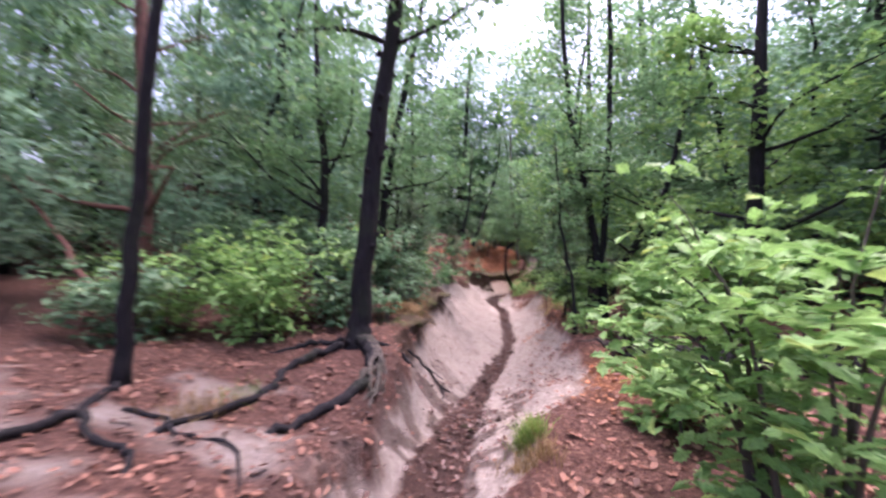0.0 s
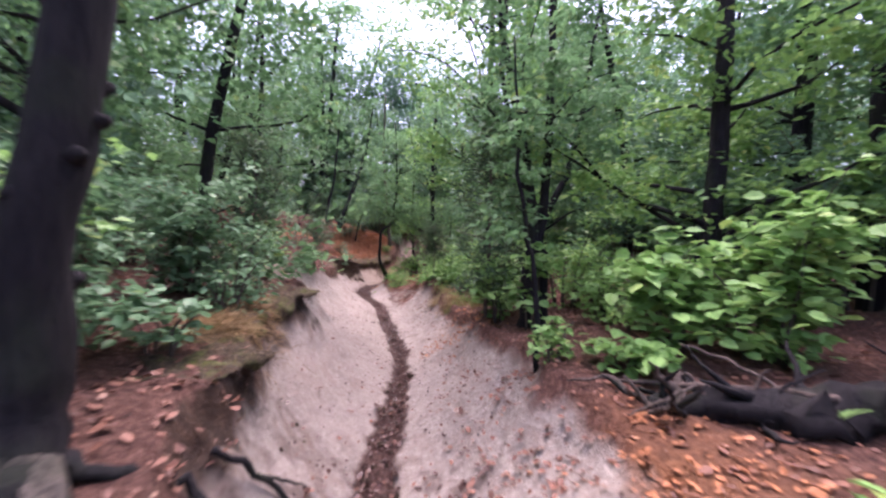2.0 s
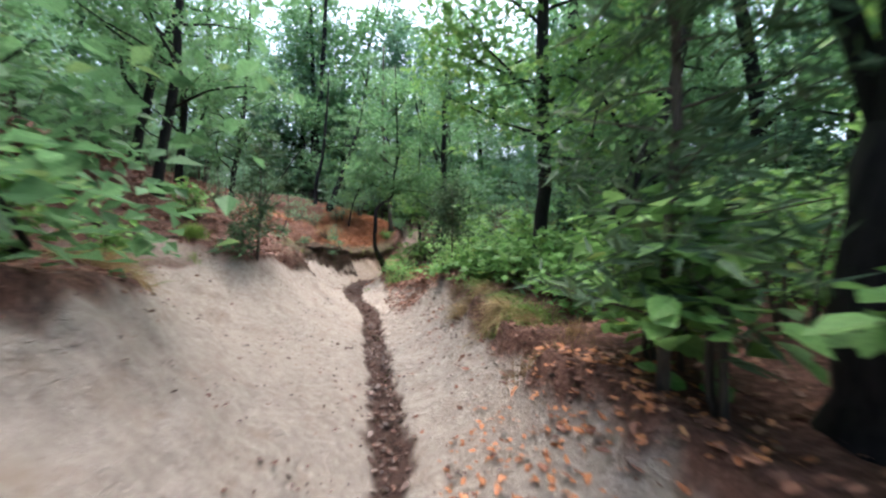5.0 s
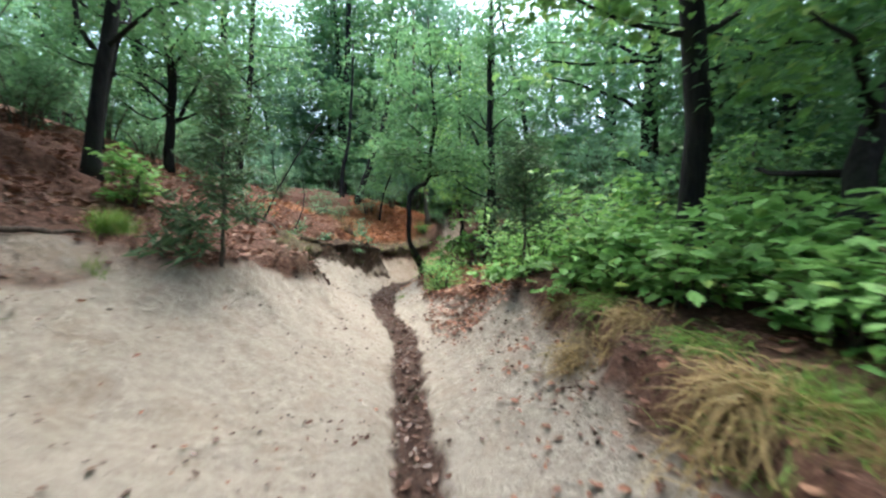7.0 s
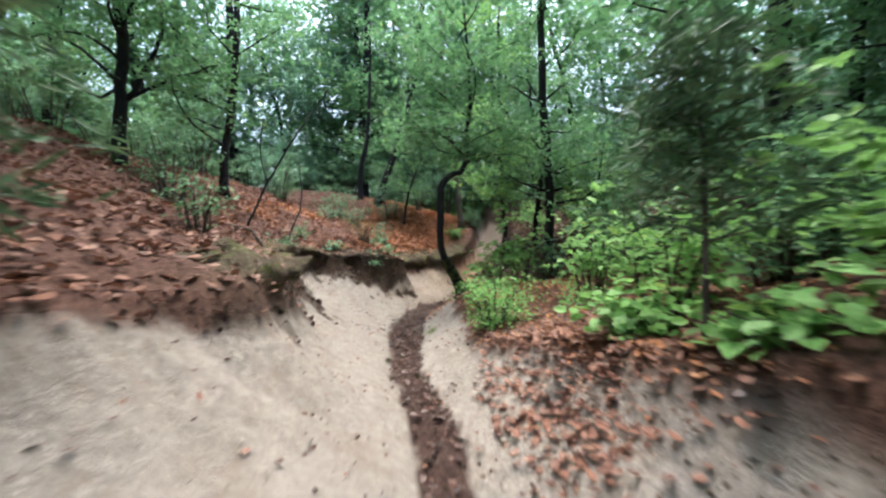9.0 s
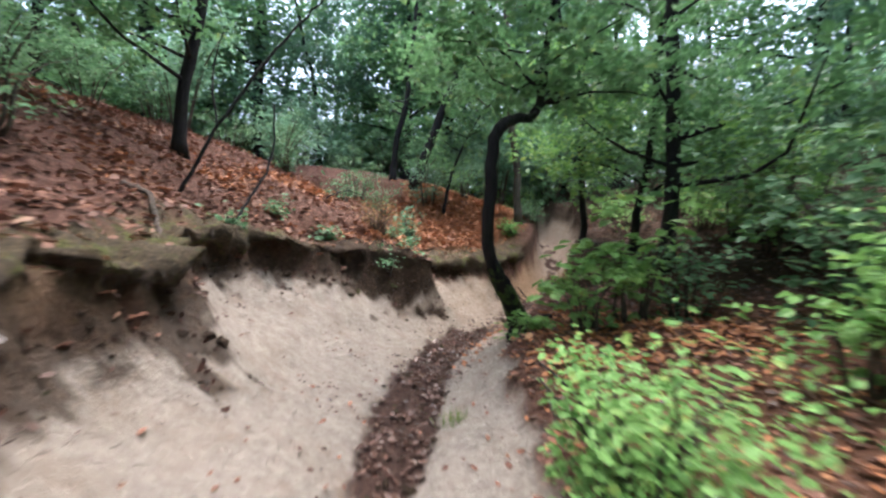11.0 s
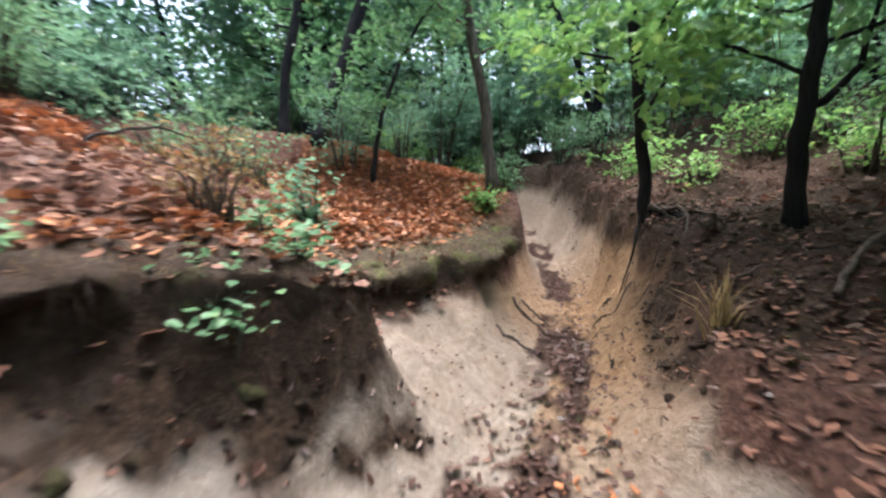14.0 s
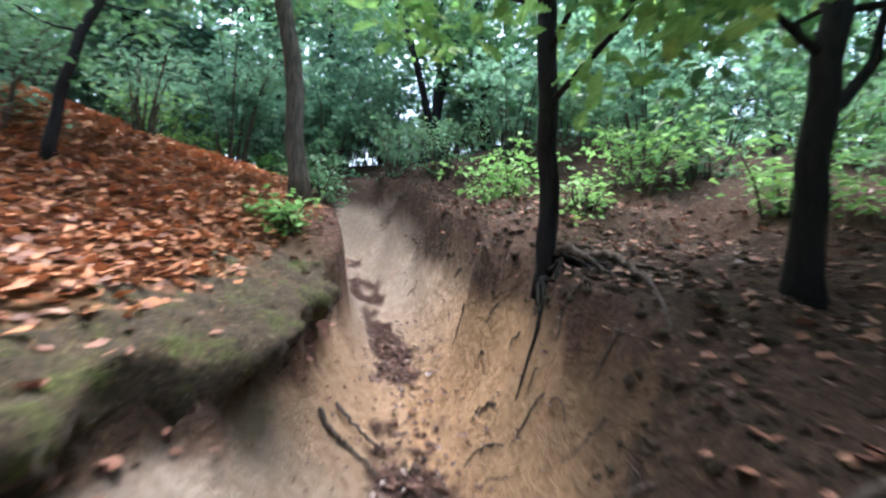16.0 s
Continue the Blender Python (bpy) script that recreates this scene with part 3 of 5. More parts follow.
tree("reddish pine trunk with bare crooked branches", rising(-5.0, 6.6, (0.0, 0.1, 2.0), (-0.2, 0.2, 5.0), (-0.3, 0.2, 10.0)),
     [0.13, 0.115, 0.1, 0.05], 13, limb=(16, 2.1, 0.3), per=240, bark_mat=BARK_PINE, leaf_mat=NEEDLE, shape=SPRAY, size=(0.1, 0.2), name="pine_tree",
     extra=[([(-5.0, 6.6, 2.4), (-5.9, 6.1, 2.6), (-6.6, 5.6, 3.3)], 0.05), ([(-4.0, 4.6, 1.3), (-4.7, 4.9, 1.9), (-5.5, 5.0, 2.7)], 0.05)])
tree("forked young oak with upswept dark branches", rising(-2.45, 8.0, (0.0, 0.05, 1.2), (0.05, 0.1, 2.4), (-0.15, 0.2, 4.0), (-0.3, 0.3, 7.0)),
     [0.1, 0.09, 0.08, 0.06, 0.03], 14, limb=(11, 2.0, 0.3), per=260,
     extra=[([(-2.4, 8.0, 2.6), (-3.2, 7.7, 3.1), (-4.2, 7.3, 4.2)], 0.05), ([(-2.4, 8.1, 3.2), (-2.0, 8.2, 4.2), (-1.9, 8.3, 6.0)], 0.05)])


def coppice(label, x, y, seed, base_r, stems, tall=1.15):
    """A thick black stool from which several stems rise."""
    z = height(x, y)
    rng = np.random.default_rng(seed)
    root = thing("coppiced_tree", label, "tree", (x, y, z))
    part("stool", tube(curve_points([(0, 0, -0.12), (0, 0.02, 0.4), (0.02, 0.0, tall)], 8, 0.01, seed), [base_r * 1.3, base_r, base_r * 0.95, base_r * 0.75], 14, 0.1, seed), BARK, root, smooth=True)
    lines = []
    for k, r in stems:
        line = curve_points([(0, 0, tall * 0.8)] + [tuple(p) for p in k], 12, 0.015, seed)
        part("trunk", tube(line, [r, r * 0.8, r * 0.5], 9, 0.05, seed), BARK, root, smooth=True)
        for pts, rr in limbs(rng, line, 6, 1.7, 0.35, 0.5, r * 0.4):
            lines.append((pts, rr))
            part("branch", tube(pts, [rr, rr * 0.6, rr * 0.2], 6, 0.05, seed), BARK, root, smooth=True)
    part("crown", scattered(LEAF, clear(crown_places(rng, lines, 240, 0.33), (x, y, z)), (0.08, 0.15), rng), LEAF_TREE, root)


coppice("black coppice stool with several upright stems", 3.1, 8.2, 21, 0.2,
        [([(-0.15, 0.1, 2.4), (-0.5, 0.3, 4.4), (-0.7, 0.5, 7.5)], 0.075), ([(0.2, 0.1, 2.4), (0.35, 0.3, 5.0), (0.3, 0.4, 8.5)], 0.075), ([(-0.05, 0.4, 2.2), (-0.2, 0.9, 4.2), (0.3, 1.4, 7.0)], 0.05)])
tree("tall dark trunk leaning away behind shrubs", rising(5.4, 7.55, (0.15, 0.05, 0.7), (0.35, 0.05, 1.6), (0.5, 0.1, 4.2), (0.7, 0.2, 8.5)), [0.16, 0.14, 0.13, 0.12, 0.05], 15,
     limb=(16, 3.0, 0.36), per=220, leaf_mat=LEAF_BRIGHT, shape=OAK, size=(0.11, 0.19), extra=[([(5.8, 7.65, 3.2), (6.5, 7.9, 3.7), (7.4, 8.0, 4.6)], 0.04)])
tree("slender young pole of a sapling with few leaves", rising(2.12, 6.5, (-0.03, 0.05, 0.9), (-0.22, 0.1, 1.9), (-0.32, 0.1, 3.2)), [0.028, 0.026, 0.02, 0.008], 16,
     limb=(7, 0.7, 0.45), per=60, loose=0.16, name="sapling", flare=1.1)
tree("dark trunk leaning over the undergrowth", rising(4.95, 12.35, (0.35, 0.1, 0.6), (1.1, 0.3, 1.9), (2.2, 0.6, 3.9), (3.0, 0.8, 8.0)), [0.12, 0.11, 0.1, 0.09, 0.04], 17, limb=(13, 2.8, 0.35), per=280)
tree("straight dark oak trunk amid broad green leaves", rising(4.75, 13.4, (0.0, 0.0, 2.0), (-0.05, 0.1, 4.5), (0.0, 0.2, 10.0)), [0.12, 0.11, 0.1, 0.04], 18, limb=(17, 3.0, 0.36), per=250,
     leaf_mat=LEAF_BRIGHT, shape=OAK, size=(0.11, 0.18),
     extra=[([(4.75, 13.4, 4.6), (3.6, 13.9, 5.7), (2.3, 14.5, 6.2)], 0.04), ([(4.7, 13.5, 5.6), (3.5, 14.6, 7.0), (2.1, 15.6, 7.5)], 0.04), ([(4.75, 13.5, 6.6), (3.6, 13.1, 8.0), (2.6, 12.7, 8.8)], 0.04), ([(4.75, 13.6, 7.4), (3.9, 14.6, 8.9), (3.0, 15.4, 9.6)], 0.035), ([(4.7, 13.5, 5.0), (3.9, 12.6, 6.2), (2.9, 11.9, 7.0)], 0.035), ([(4.75, 13.6, 7.6), (3.4, 15.2, 9.0), (2.3, 16.6, 9.8)], 0.035)])
tree("dark trunk on the leafy slope", rising(-1.65, 16.1, (0.1, 0.0, 0.9), (0.25, 0.1, 2.2), (0.3, 0.2, 4.0), (0.2, 0.3, 8.0)), [0.1, 0.085, 0.08, 0.07, 0.03], 19, limb=(16, 3.0, 0.45), per=260,
     extra=[([(-1.35, 16.25, 6.2), (0.0, 15.8, 7.6), (1.4, 15.3, 8.3)], 0.035), ([(-1.4, 16.3, 7.2), (0.2, 16.7, 8.6), (1.8, 16.9, 9.4)], 0.035)])
tree("forked dark trunk farther up the slope", rising(-2.9, 18.6, (0.2, 0.1, 1.3), (0.5, 0.2, 2.8), (1.0, 0.4, 5.0), (1.2, 0.4, 8.0)), [0.11, 0.095, 0.09, 0.07, 0.03], 20, limb=(12, 2.0, 0.3), per=240,
     extra=[([(-2.6, 18.7, 3.9), (-3.2, 18.8, 5.0), (-3.4, 18.9, 7.2)], 0.07)])
crooked = tree("crooked tree with an elbow bend above a mossy foot",
     [on(3.5, 20.74, 0.0), (3.3, 20.58, 0.26), (3.06, 20.4, 0.7), (2.97, 20.3, 1.2), (2.98, 20.28, 1.7), (3.06, 20.32, 2.08), (3.32, 20.62, 2.24), (3.58, 20.98, 2.44), (3.7, 21.15, 3.0), (3.82, 21.3, 4.4), (3.7, 21.4, 7.0)],
     [0.085, 0.075, 0.066, 0.062, 0.06, 0.062, 0.056, 0.05, 0.046, 0.036, 0.02], 22, limb=(15, 2.4, 0.72), per=170, n=34, bark_mat=BARK, leaf_mat=LEAF_TREE, shape=OAK, size=(0.10, 0.17),
     extra=[([(3.62, 20.95, 2.7), (3.2, 20.8, 3.0), (2.4, 20.6, 3.1)], 0.022), ([(3.66, 21.0, 2.9), (3.3, 21.5, 3.2), (2.6, 22.0, 3.4)], 0.022), ([(3.7, 21.1, 2.6), (4.3, 21.0, 2.7), (5.0, 20.8, 2.6)], 0.022)])
tree("dark trunk standing among low green shrubs", rising(5.73, 21.83, (0.0, 0.0, 0.8), (0.05, 0.05, 2.0), (-0.05, 0.1, 4.5), (0.1, 0.2, 9.0)), [0.11, 0.1, 0.095, 0.085, 0.03], 61, limb=(18, 2.4, 0.36), per=230, size=(0.09, 0.16))
tree("black trunk on the brow of the leafy slope", rising(-1.5, 22.7, (0.05, 0.0, 1.0), (0.25, 0.1, 2.4), (0.4, 0.1, 4.5), (0.5, 0.2, 8.0)), [0.095, 0.085, 0.08, 0.06, 0.03], 62, limb=(16, 2.6, 0.3), per=230)
tree("dark forked trunk on the brow of the slope", rising(-2.6, 20.9, (0.05, 0.0, 1.0), (0.1, 0.1, 2.4), (-0.2, 0.1, 4.5), (-0.3, 0.2, 8.0)), [0.11, 0.1, 0.09, 0.07, 0.03], 63, limb=(16, 2.6, 0.28), per=230,
     extra=[([(-2.5, 20.95, 3.6), (-2.0, 21.1, 4.7), (-1.8, 21.2, 6.4)], 0.06)])
tree("thin black stem bowed over the orange leaves", rising(2.75, 27.2, (0.1, 0.0, 0.6), (0.35, 0.1, 1.5), (0.9, 0.2, 2.6), (1.6, 0.3, 3.4)), [0.045, 0.04, 0.035, 0.025, 0.01], 64, limb=(8, 1.2, 0.35), per=120, n=14)
shrub("dense dark-leaved bush beside the curved trunk", 7.3, 22.5, 0.8, 0.7, 2.3, 800, 65)
foot = np.array(crooked.location)
part("moss", tube(curve_points(np.array([on(3.5, 20.74, -0.02), (3.31, 20.585, 0.25), (3.14, 20.46, 0.52), (3.06, 20.4, 0.7)]) - foot, 12, 0.006, 66), [0.15, 0.1, 0.083, 0.07], 14, 0.1, 66), TRUNK_MOSS, crooked, "green moss on the trunk foot", True)
dark_right = tree("slim black trunk gripping the sandy bank with bare roots", rising(5.5, 24.33, (-0.02, 0.0, 0.6), (-0.1, 0.0, 1.6), (-0.12, 0.05, 3.0), (0.0, 0.1, 7.0)), [0.068, 0.066, 0.062, 0.058, 0.03], 23,
                  limb=(9, 1.9, 0.4), per=220, flare=1.7, leaf_mat=LEAF_BRIGHT, shape=OAK, size=(0.10, 0.17))
tree("dark curved trunk with a forking branch on brown soil", rising(5.9, 23.1, (0.02, 0.0, 0.6), (0.12, -0.03, 1.3), (0.22, -0.05, 2.4), (0.3, -0.1, 7.0)), [0.075, 0.068, 0.064, 0.06, 0.03], 24,
     limb=(9, 1.9, 0.5), per=110, extra=[([(6.0, 23.05, 1.75), (6.35, 22.95, 2.1), (6.4, 22.85, 2.9)], 0.04)])
tree("brown trunk at the head of the gully", rising(4.78, 27.17, (-0.1, 0.1, 1.5), (-0.3, 0.2, 3.0), (-0.5, 0.3, 6.0), (-0.5, 0.3, 9.0)), [0.1, 0.095, 0.085, 0.07, 0.03], 25, limb=(12, 2.0, 0.4), per=220, bark_mat=BARK_GREY, name="tree")
tree("black trunk leaning out from the hill crest", rising(1.9, 28.3, (0.3, 0.1, 1.0), (0.8, 0.2, 2.4), (1.5, 0.5, 4.8), (1.9, 0.6, 8.0)), [0.15, 0.13, 0.12, 0.09, 0.04], 26, limb=(9, 2.0, 0.5), per=90)
tree("thin dark trunk beside the leaning one", rising(1.2, 28.9, (0.1, 0.1, 1.2), (0.4, 0.2, 3.0), (0.6, 0.5, 7.0)), [0.1, 0.09, 0.08, 0.03], 27, limb=(8, 1.8, 0.5), per=80)
coppice("many-stemmed coppice above the dark bank", 8.8, 30.2, 28, 0.28,
        [([(-0.7, 0.1, 2.6), (-1.8, 0.3, 5.0), (-2.4, 0.5, 7.5)], 0.09), ([(0.1, 0.1, 2.6), (-0.1, 0.3, 5.0), (0.1, 0.4, 8.5)], 0.09), ([(0.6, 0.4, 2.4), (1.5, 0.9, 4.6), (2.3, 1.4, 7.0)], 0.08)], 0.6)


# ---- junipers: dark feathery evergreens ----
def juniper(label, x, y, tall, wide, seed, low=0.15, count=900):
    rng = np.random.default_rng(seed)
    z = height(x, y)
    root = thing("juniper", label, "tree", (x, y, z))
    line = curve_points([(0, 0, -0.05), (0.04, 0.02, tall * 0.5), (0.0, 0.05, tall)], 9, 0.01, seed)
    part("trunk", tube(line, [0.01 + 0.007 * tall, 0.008 + 0.004 * tall, 0.005], 8, 0.05, seed), BARK_GREY, root, smooth=True)
    lines = []
    for i in range(int(14 + 5 * tall)):
        f = low + (0.98 - low) * i / (14 + 5 * tall)
        p = line[int(f * 8)] + (line[min(int(f * 8) + 1, 8)] - line[int(f * 8)]) * (f * 8 % 1)
        a = i * 2.4 + rng.uniform(-0.4, 0.4)
        r = wide * (1.05 - f) ** 0.7 * rng.uniform(0.6, 1.1)
        tip = p + np.array([np.cos(a) * r, np.sin(a) * r, 0.25 * r])
        lines.append((curve_points([p, (p + tip) / 2, tip], 4), 0.008))
        part("branch", tube(lines[-1][0], [0.009, 0.003], 4), BARK_GREY, root)
    pts = clear(crown_places(rng, lines, count // len(lines), 0.1 + 0.08 * wide), (x, y, z))
    part("crown", scattered(SPRAY, pts, (0.09, 0.2), rng, (-0.6, 0.9), 1.0), NEEDLE, root)


juniper("tall dark juniper beside the coppice stool", 2.62, 8.8, 3.4, 0.7, 31, 0.12, 2400)
juniper("young juniper at the edge of the sand", 0.22, 14.65, 1.9, 0.42, 32, 0.3, 700)
juniper("small blue-green juniper seedling in brown leaves", 0.0, 14.35, 0.5, 0.16, 33, 0.1, 260)
juniper("dense young juniper on a bare slanting stem", 3.7, 15.0, 1.8, 0.6, 34, 0.35, 1300)
juniper("dark juniper among shrubs on the bank", -0.75, 9.3, 2.0, 0.6, 35, 0.15, 1200)

# ---- shrubs: left bank ----
for k, (x, y, a, b_, tall, n) in enumerate([(-2.4, 5.75, 1.3, 0.8, 1.75, 950), (-3.6, 5.3, 0.9, 0.8, 1.5, 600), (-1.7, 6.7, 0.7, 0.7, 1.6, 600), (-1.25, 8.0, 0.7, 0.7, 1.5, 700), (-4.2, 7.2, 1.3, 1.0, 2.0, 800),
                                            (-2.3, 5.1, 0.75, 0.6, 1.15, 480), (-3.5, 4.6, 0.8, 0.7, 1.2, 460), (-1.55, 5.95, 0.5, 0.5, 0.9, 340), (-2.4, 9.8, 1.1, 0.9, 1.9, 700), (-3.4, 12.2, 1.2, 1.0, 1.8, 600), (-5.5, 9.5, 1.3, 1.2, 2.2, 700)]):
    shrub("bushy green hazel shrub on the leafy bank", x, y, a, b_, tall, n, 40 + k, group="shrubs on the left bank", shape=LEAF, size=(0.08, 0.15), mat=LEAF_BRIGHT if k in (0, 1, 5) else LEAF_SHRUB)
shrub("low shrub overhanging the sand on the bank edge", -0.75, 7.35, 0.45, 0.5, 0.7, 190, 50, size=(0.06, 0.12))
shrub("dusty green shrub behind the grassy overhang", -0.8, 8.3, 0.55, 0.5, 1.15, 420, 51, size=(0.05, 0.1))
shrub("low broad-leaved seedling on dark leaf litter", -0.95, 6.3, 0.3, 0.35, 0.5, 70, 52, shape=ROUND, size=(0.07, 0.12), stems=4)
shrub("young oak seedling with bright green leaves", -0.9, 10.5, 0.4, 0.4, 0.9, 180, 53, LEAF_BRIGHT, OAK, (0.08, 0.14), stems=5, name="oak_seedling")
shrub("young oak seedling below the dark trunk", -1.0, 15.6, 0.4, 0.4, 0.75, 160, 54, LEAF_BRIGHT, OAK, (0.08, 0.14), stems=5, name="oak_seedling")
# shrubs from x = 1.5 on get the leaf colour with haze mixed in
for k, (x, y, a, tall, n) in enumerate([(-0.3, 18.3, 0.35, 0.9, 170), (-1.2, 19.6, 0.6, 1.3, 280), (0.5, 25.2, 0.45, 0.7, 160), (1.2, 26.2, 0.5, 0.9, 200), (0.4, 27.2, 0.9, 1.5, 500), (-0.9, 25.3, 0.8, 1.5, 420), (2.3, 27.6, 0.8, 1.6, 420), (3.4, 28.6, 0.8, 1.6, 420), (-3.4, 21.8, 0.8, 1.3, 300), (-2.6, 26.6, 0.8, 1.4, 300)]):
    shrub("pale green shrub on the leafy hillside", x, y, a, a, tall, n, 60 + k, LEAF_SHRUB if x < 1.5 else LEAF_HAZED, size=(0.05, 0.1), group="shrubs on the hillside")
for k, (x, y) in enumerate([(0.2, 20.9), (0.9, 22.35), (1.7, 23.6), (2.05, 22.9), (0.2, 22.2)]):
    shrub("small green seedling on the mossy bank edge", x, y, 0.14, 0.14, 0.25, 45, 80 + k, LEAF_SHRUB, ROUND, (0.05, 0.09), stems=3, name="seedling", group="seedlings on the bank")
shrub("dark green seedlings on the bank above the sand", 1.8, 22.45, 0.22, 0.22, 0.24, 40, 86, LEAF_SHRUB, ROUND, (0.04, 0.075), 0.1, 4, "seedling", "seedlings on the bank")
shrub("twiggy half-dead shrub with rust-brown leaves", 1.5, 23.3, 0.4, 0.4, 0.65, 240, 89, RUST, LEAF, (0.04, 0.075), 0.25, 16)
shrub("pale green seedling among orange leaves", 2.0, 24.6, 0.3, 0.35, 0.75, 150, 87, LEAF_HAZED, ROUND, (0.05, 0.09), 0.1, 5, "seedling", "seedlings on the bank")
shrub("fresh green seedlings at the brown tree foot", 4.5, 26.6, 0.3, 0.25, 0.4, 130, 78, LEAF_BRIGHT, ROUND, (0.05, 0.09), 0.1, 6, "seedling", "seedlings on the bank")
shrub("small fresh seedling on ochre sand", 4.35, 23.3, 0.06, 0.06, 0.1, 10, 88, LEAF_BRIGHT, ROUND, (0.05, 0.08), 0.3, 2, "seedling", "seedlings on the bank")

# ---- shrubs: right side ----
shrub("large young oak bush with bright lobed leaves", 1.8, 1.85, 0.85, 0.9, 2.35, 760, 90, LEAF_BRIGHT, OAK, (0.09, 0.16), 0.05, 11, "oak_bush")
shrub("low oak bush with bright leaves at the sand edge", 2.0, 3.25, 0.6, 0.55, 0.9, 320, 91, LEAF_BRIGHT, OAK, (0.09, 0.16), 0.1, 7, "oak_bush")
shrub("broad round-leaved shrub beside dead wood", 3.3, 6.0, 0.9, 0.6, 1.15, 300, 92, LEAF_BRIGHT, ROUND, (0.11, 0.19), 0.2, 8)
shrub("tall pale-leaved shrub behind the dead wood", 3.85, 5.55, 1.0, 0.8, 2.0, 560, 93, LEAF_BRIGHT, ROUND, (0.1, 0.18), 0.1, 10)
shrub("oak seedling with yellow-green leaves at the sapling foot", 2.15, 6.25, 0.22, 0.22, 0.5, 80, 94, LEAF_BRIGHT, OAK, (0.08, 0.13), 0.2, 4, "oak_seedling")
shrub("broad-leaved shrub against the black stool", 2.75, 8.55, 0.4, 0.4, 1.35, 120, 95, LEAF_BRIGHT, ROUND, (0.1, 0.17), 0.5, 5)
shrub("broad leaves sprouting over the black stool", 2.88, 7.85, 0.35, 0.25, 1.45, 90, 97, LEAF_BRIGHT, ROUND, (0.1, 0.17), 0.8, 5)
shrub("broad-leaved bush leaning toward the trail", 3.05, 9.2, 0.55, 0.6, 1.15, 260, 96, LEAF_BRIGHT, ROUND, (0.09, 0.16), 0.2, 7)
for k, (x, y, a, b_, tall, n) in enumerate([(4.4, 9.3, 0.9, 0.9, 1.8, 600), (3.7, 7.4, 0.5, 0.5, 0.8, 200), (4.3, 8.2, 0.7, 0.6, 1.2, 320), (4.5, 6.4, 0.6, 0.6, 1.0, 260), (3.4, 6.6, 0.4, 0.35, 0.5, 120), (5.7, 10.2, 0.9, 0.8, 1.6, 420), (4.0, 11.0, 0.6, 0.6, 0.9, 300), (4.3, 12.6, 0.8, 0.7, 1.0, 420), (3.95, 13.6, 0.6, 0.6, 0.8, 360),
                                            (4.8, 14.6, 0.9, 0.8, 1.4, 500), (4.4, 16.2, 0.8, 0.8, 1.2, 480), (5.8, 16.4, 1.2, 1.0, 2.0, 650), (3.85, 12.4, 0.45, 0.45, 0.5, 190), (3.75, 13.1, 0.4, 0.4, 0.45, 170), (4.15, 14.1, 0.5, 0.5, 0.6, 220), (3.75, 15.7, 0.4, 0.45, 0.5, 190), (4.0, 11.7, 0.4, 0.4, 0.5, 160), (3.5, 14.4, 0.25, 0.25, 0.3, 90),
                                            (6.9, 14.8, 1.0, 1.0, 2.0, 520), (6.0, 19.2, 1.1, 1.1, 2.0, 600), (5.2, 20.5, 0.7, 0.7, 1.3, 180), (7.2, 21.5, 1.3, 1.2, 2.2, 600)]):
    shrub("green maple-leaved undergrowth shrub", x, y, a, b_, tall, n, 100 + k, LEAF_BRIGHT if tall < 1.3 or k % 3 == 0 else LEAF_SHRUB, ROUND if k % 2 else OAK, (0.07, 0.13), group="undergrowth shrubs")
for k, (x, y, a, tall, n) in enumerate([(3.75, 12.55, 0.4, 0.65, 110), (4.0, 13.3, 0.45, 0.8, 130), (3.6, 13.5, 0.3, 0.5, 80), (4.35, 12.0, 0.45, 0.8, 120), (3.9, 11.6, 0.35, 0.55, 80)]):
    shrub("bright maple-leaved seedlings on the bank shoulder", x, y, a, a, tall, n, 170 + k, LEAF_BRIGHT, OAK, (0.1, 0.17), 0.2, 6, "seedling", "seedlings on the bank")
shrub("bright low bilberry-like bush on orange leaves", 3.2, 17.6, 0.5, 0.65, 0.7, 950, 130, LEAF_BRIGHT, ROUND, (0.03, 0.055), 0.1, 12)
shrub("pale green spreading bush over leaf litter", 4.75, 18.25, 0.65, 0.5, 1.05, 420, 131, LEAF_BRIGHT, ROUND, (0.05, 0.09), 0.3, 9)
shrub("low green seedling on orange leaf litter", 4.2, 17.3, 0.3, 0.25, 0.3, 90, 132, LEAF_BRIGHT, OAK, (0.05, 0.085), 0.3, 4, "oak_seedling")
shrub("oak seedling hanging beside the crooked trunk", 3.95, 20.1, 0.45, 0.4, 1.05, 110, 133, LEAF_BRIGHT, OAK, (0.12, 0.18), 0.2, 7, "oak_seedling")
shrub("oak seedling sprouting at the mossy tree foot", 3.4, 20.3, 0.22, 0.2, 0.35, 60, 134, LEAF_BRIGHT, OAK, (0.08, 0.13), 0.2, 4, "oak_seedling")
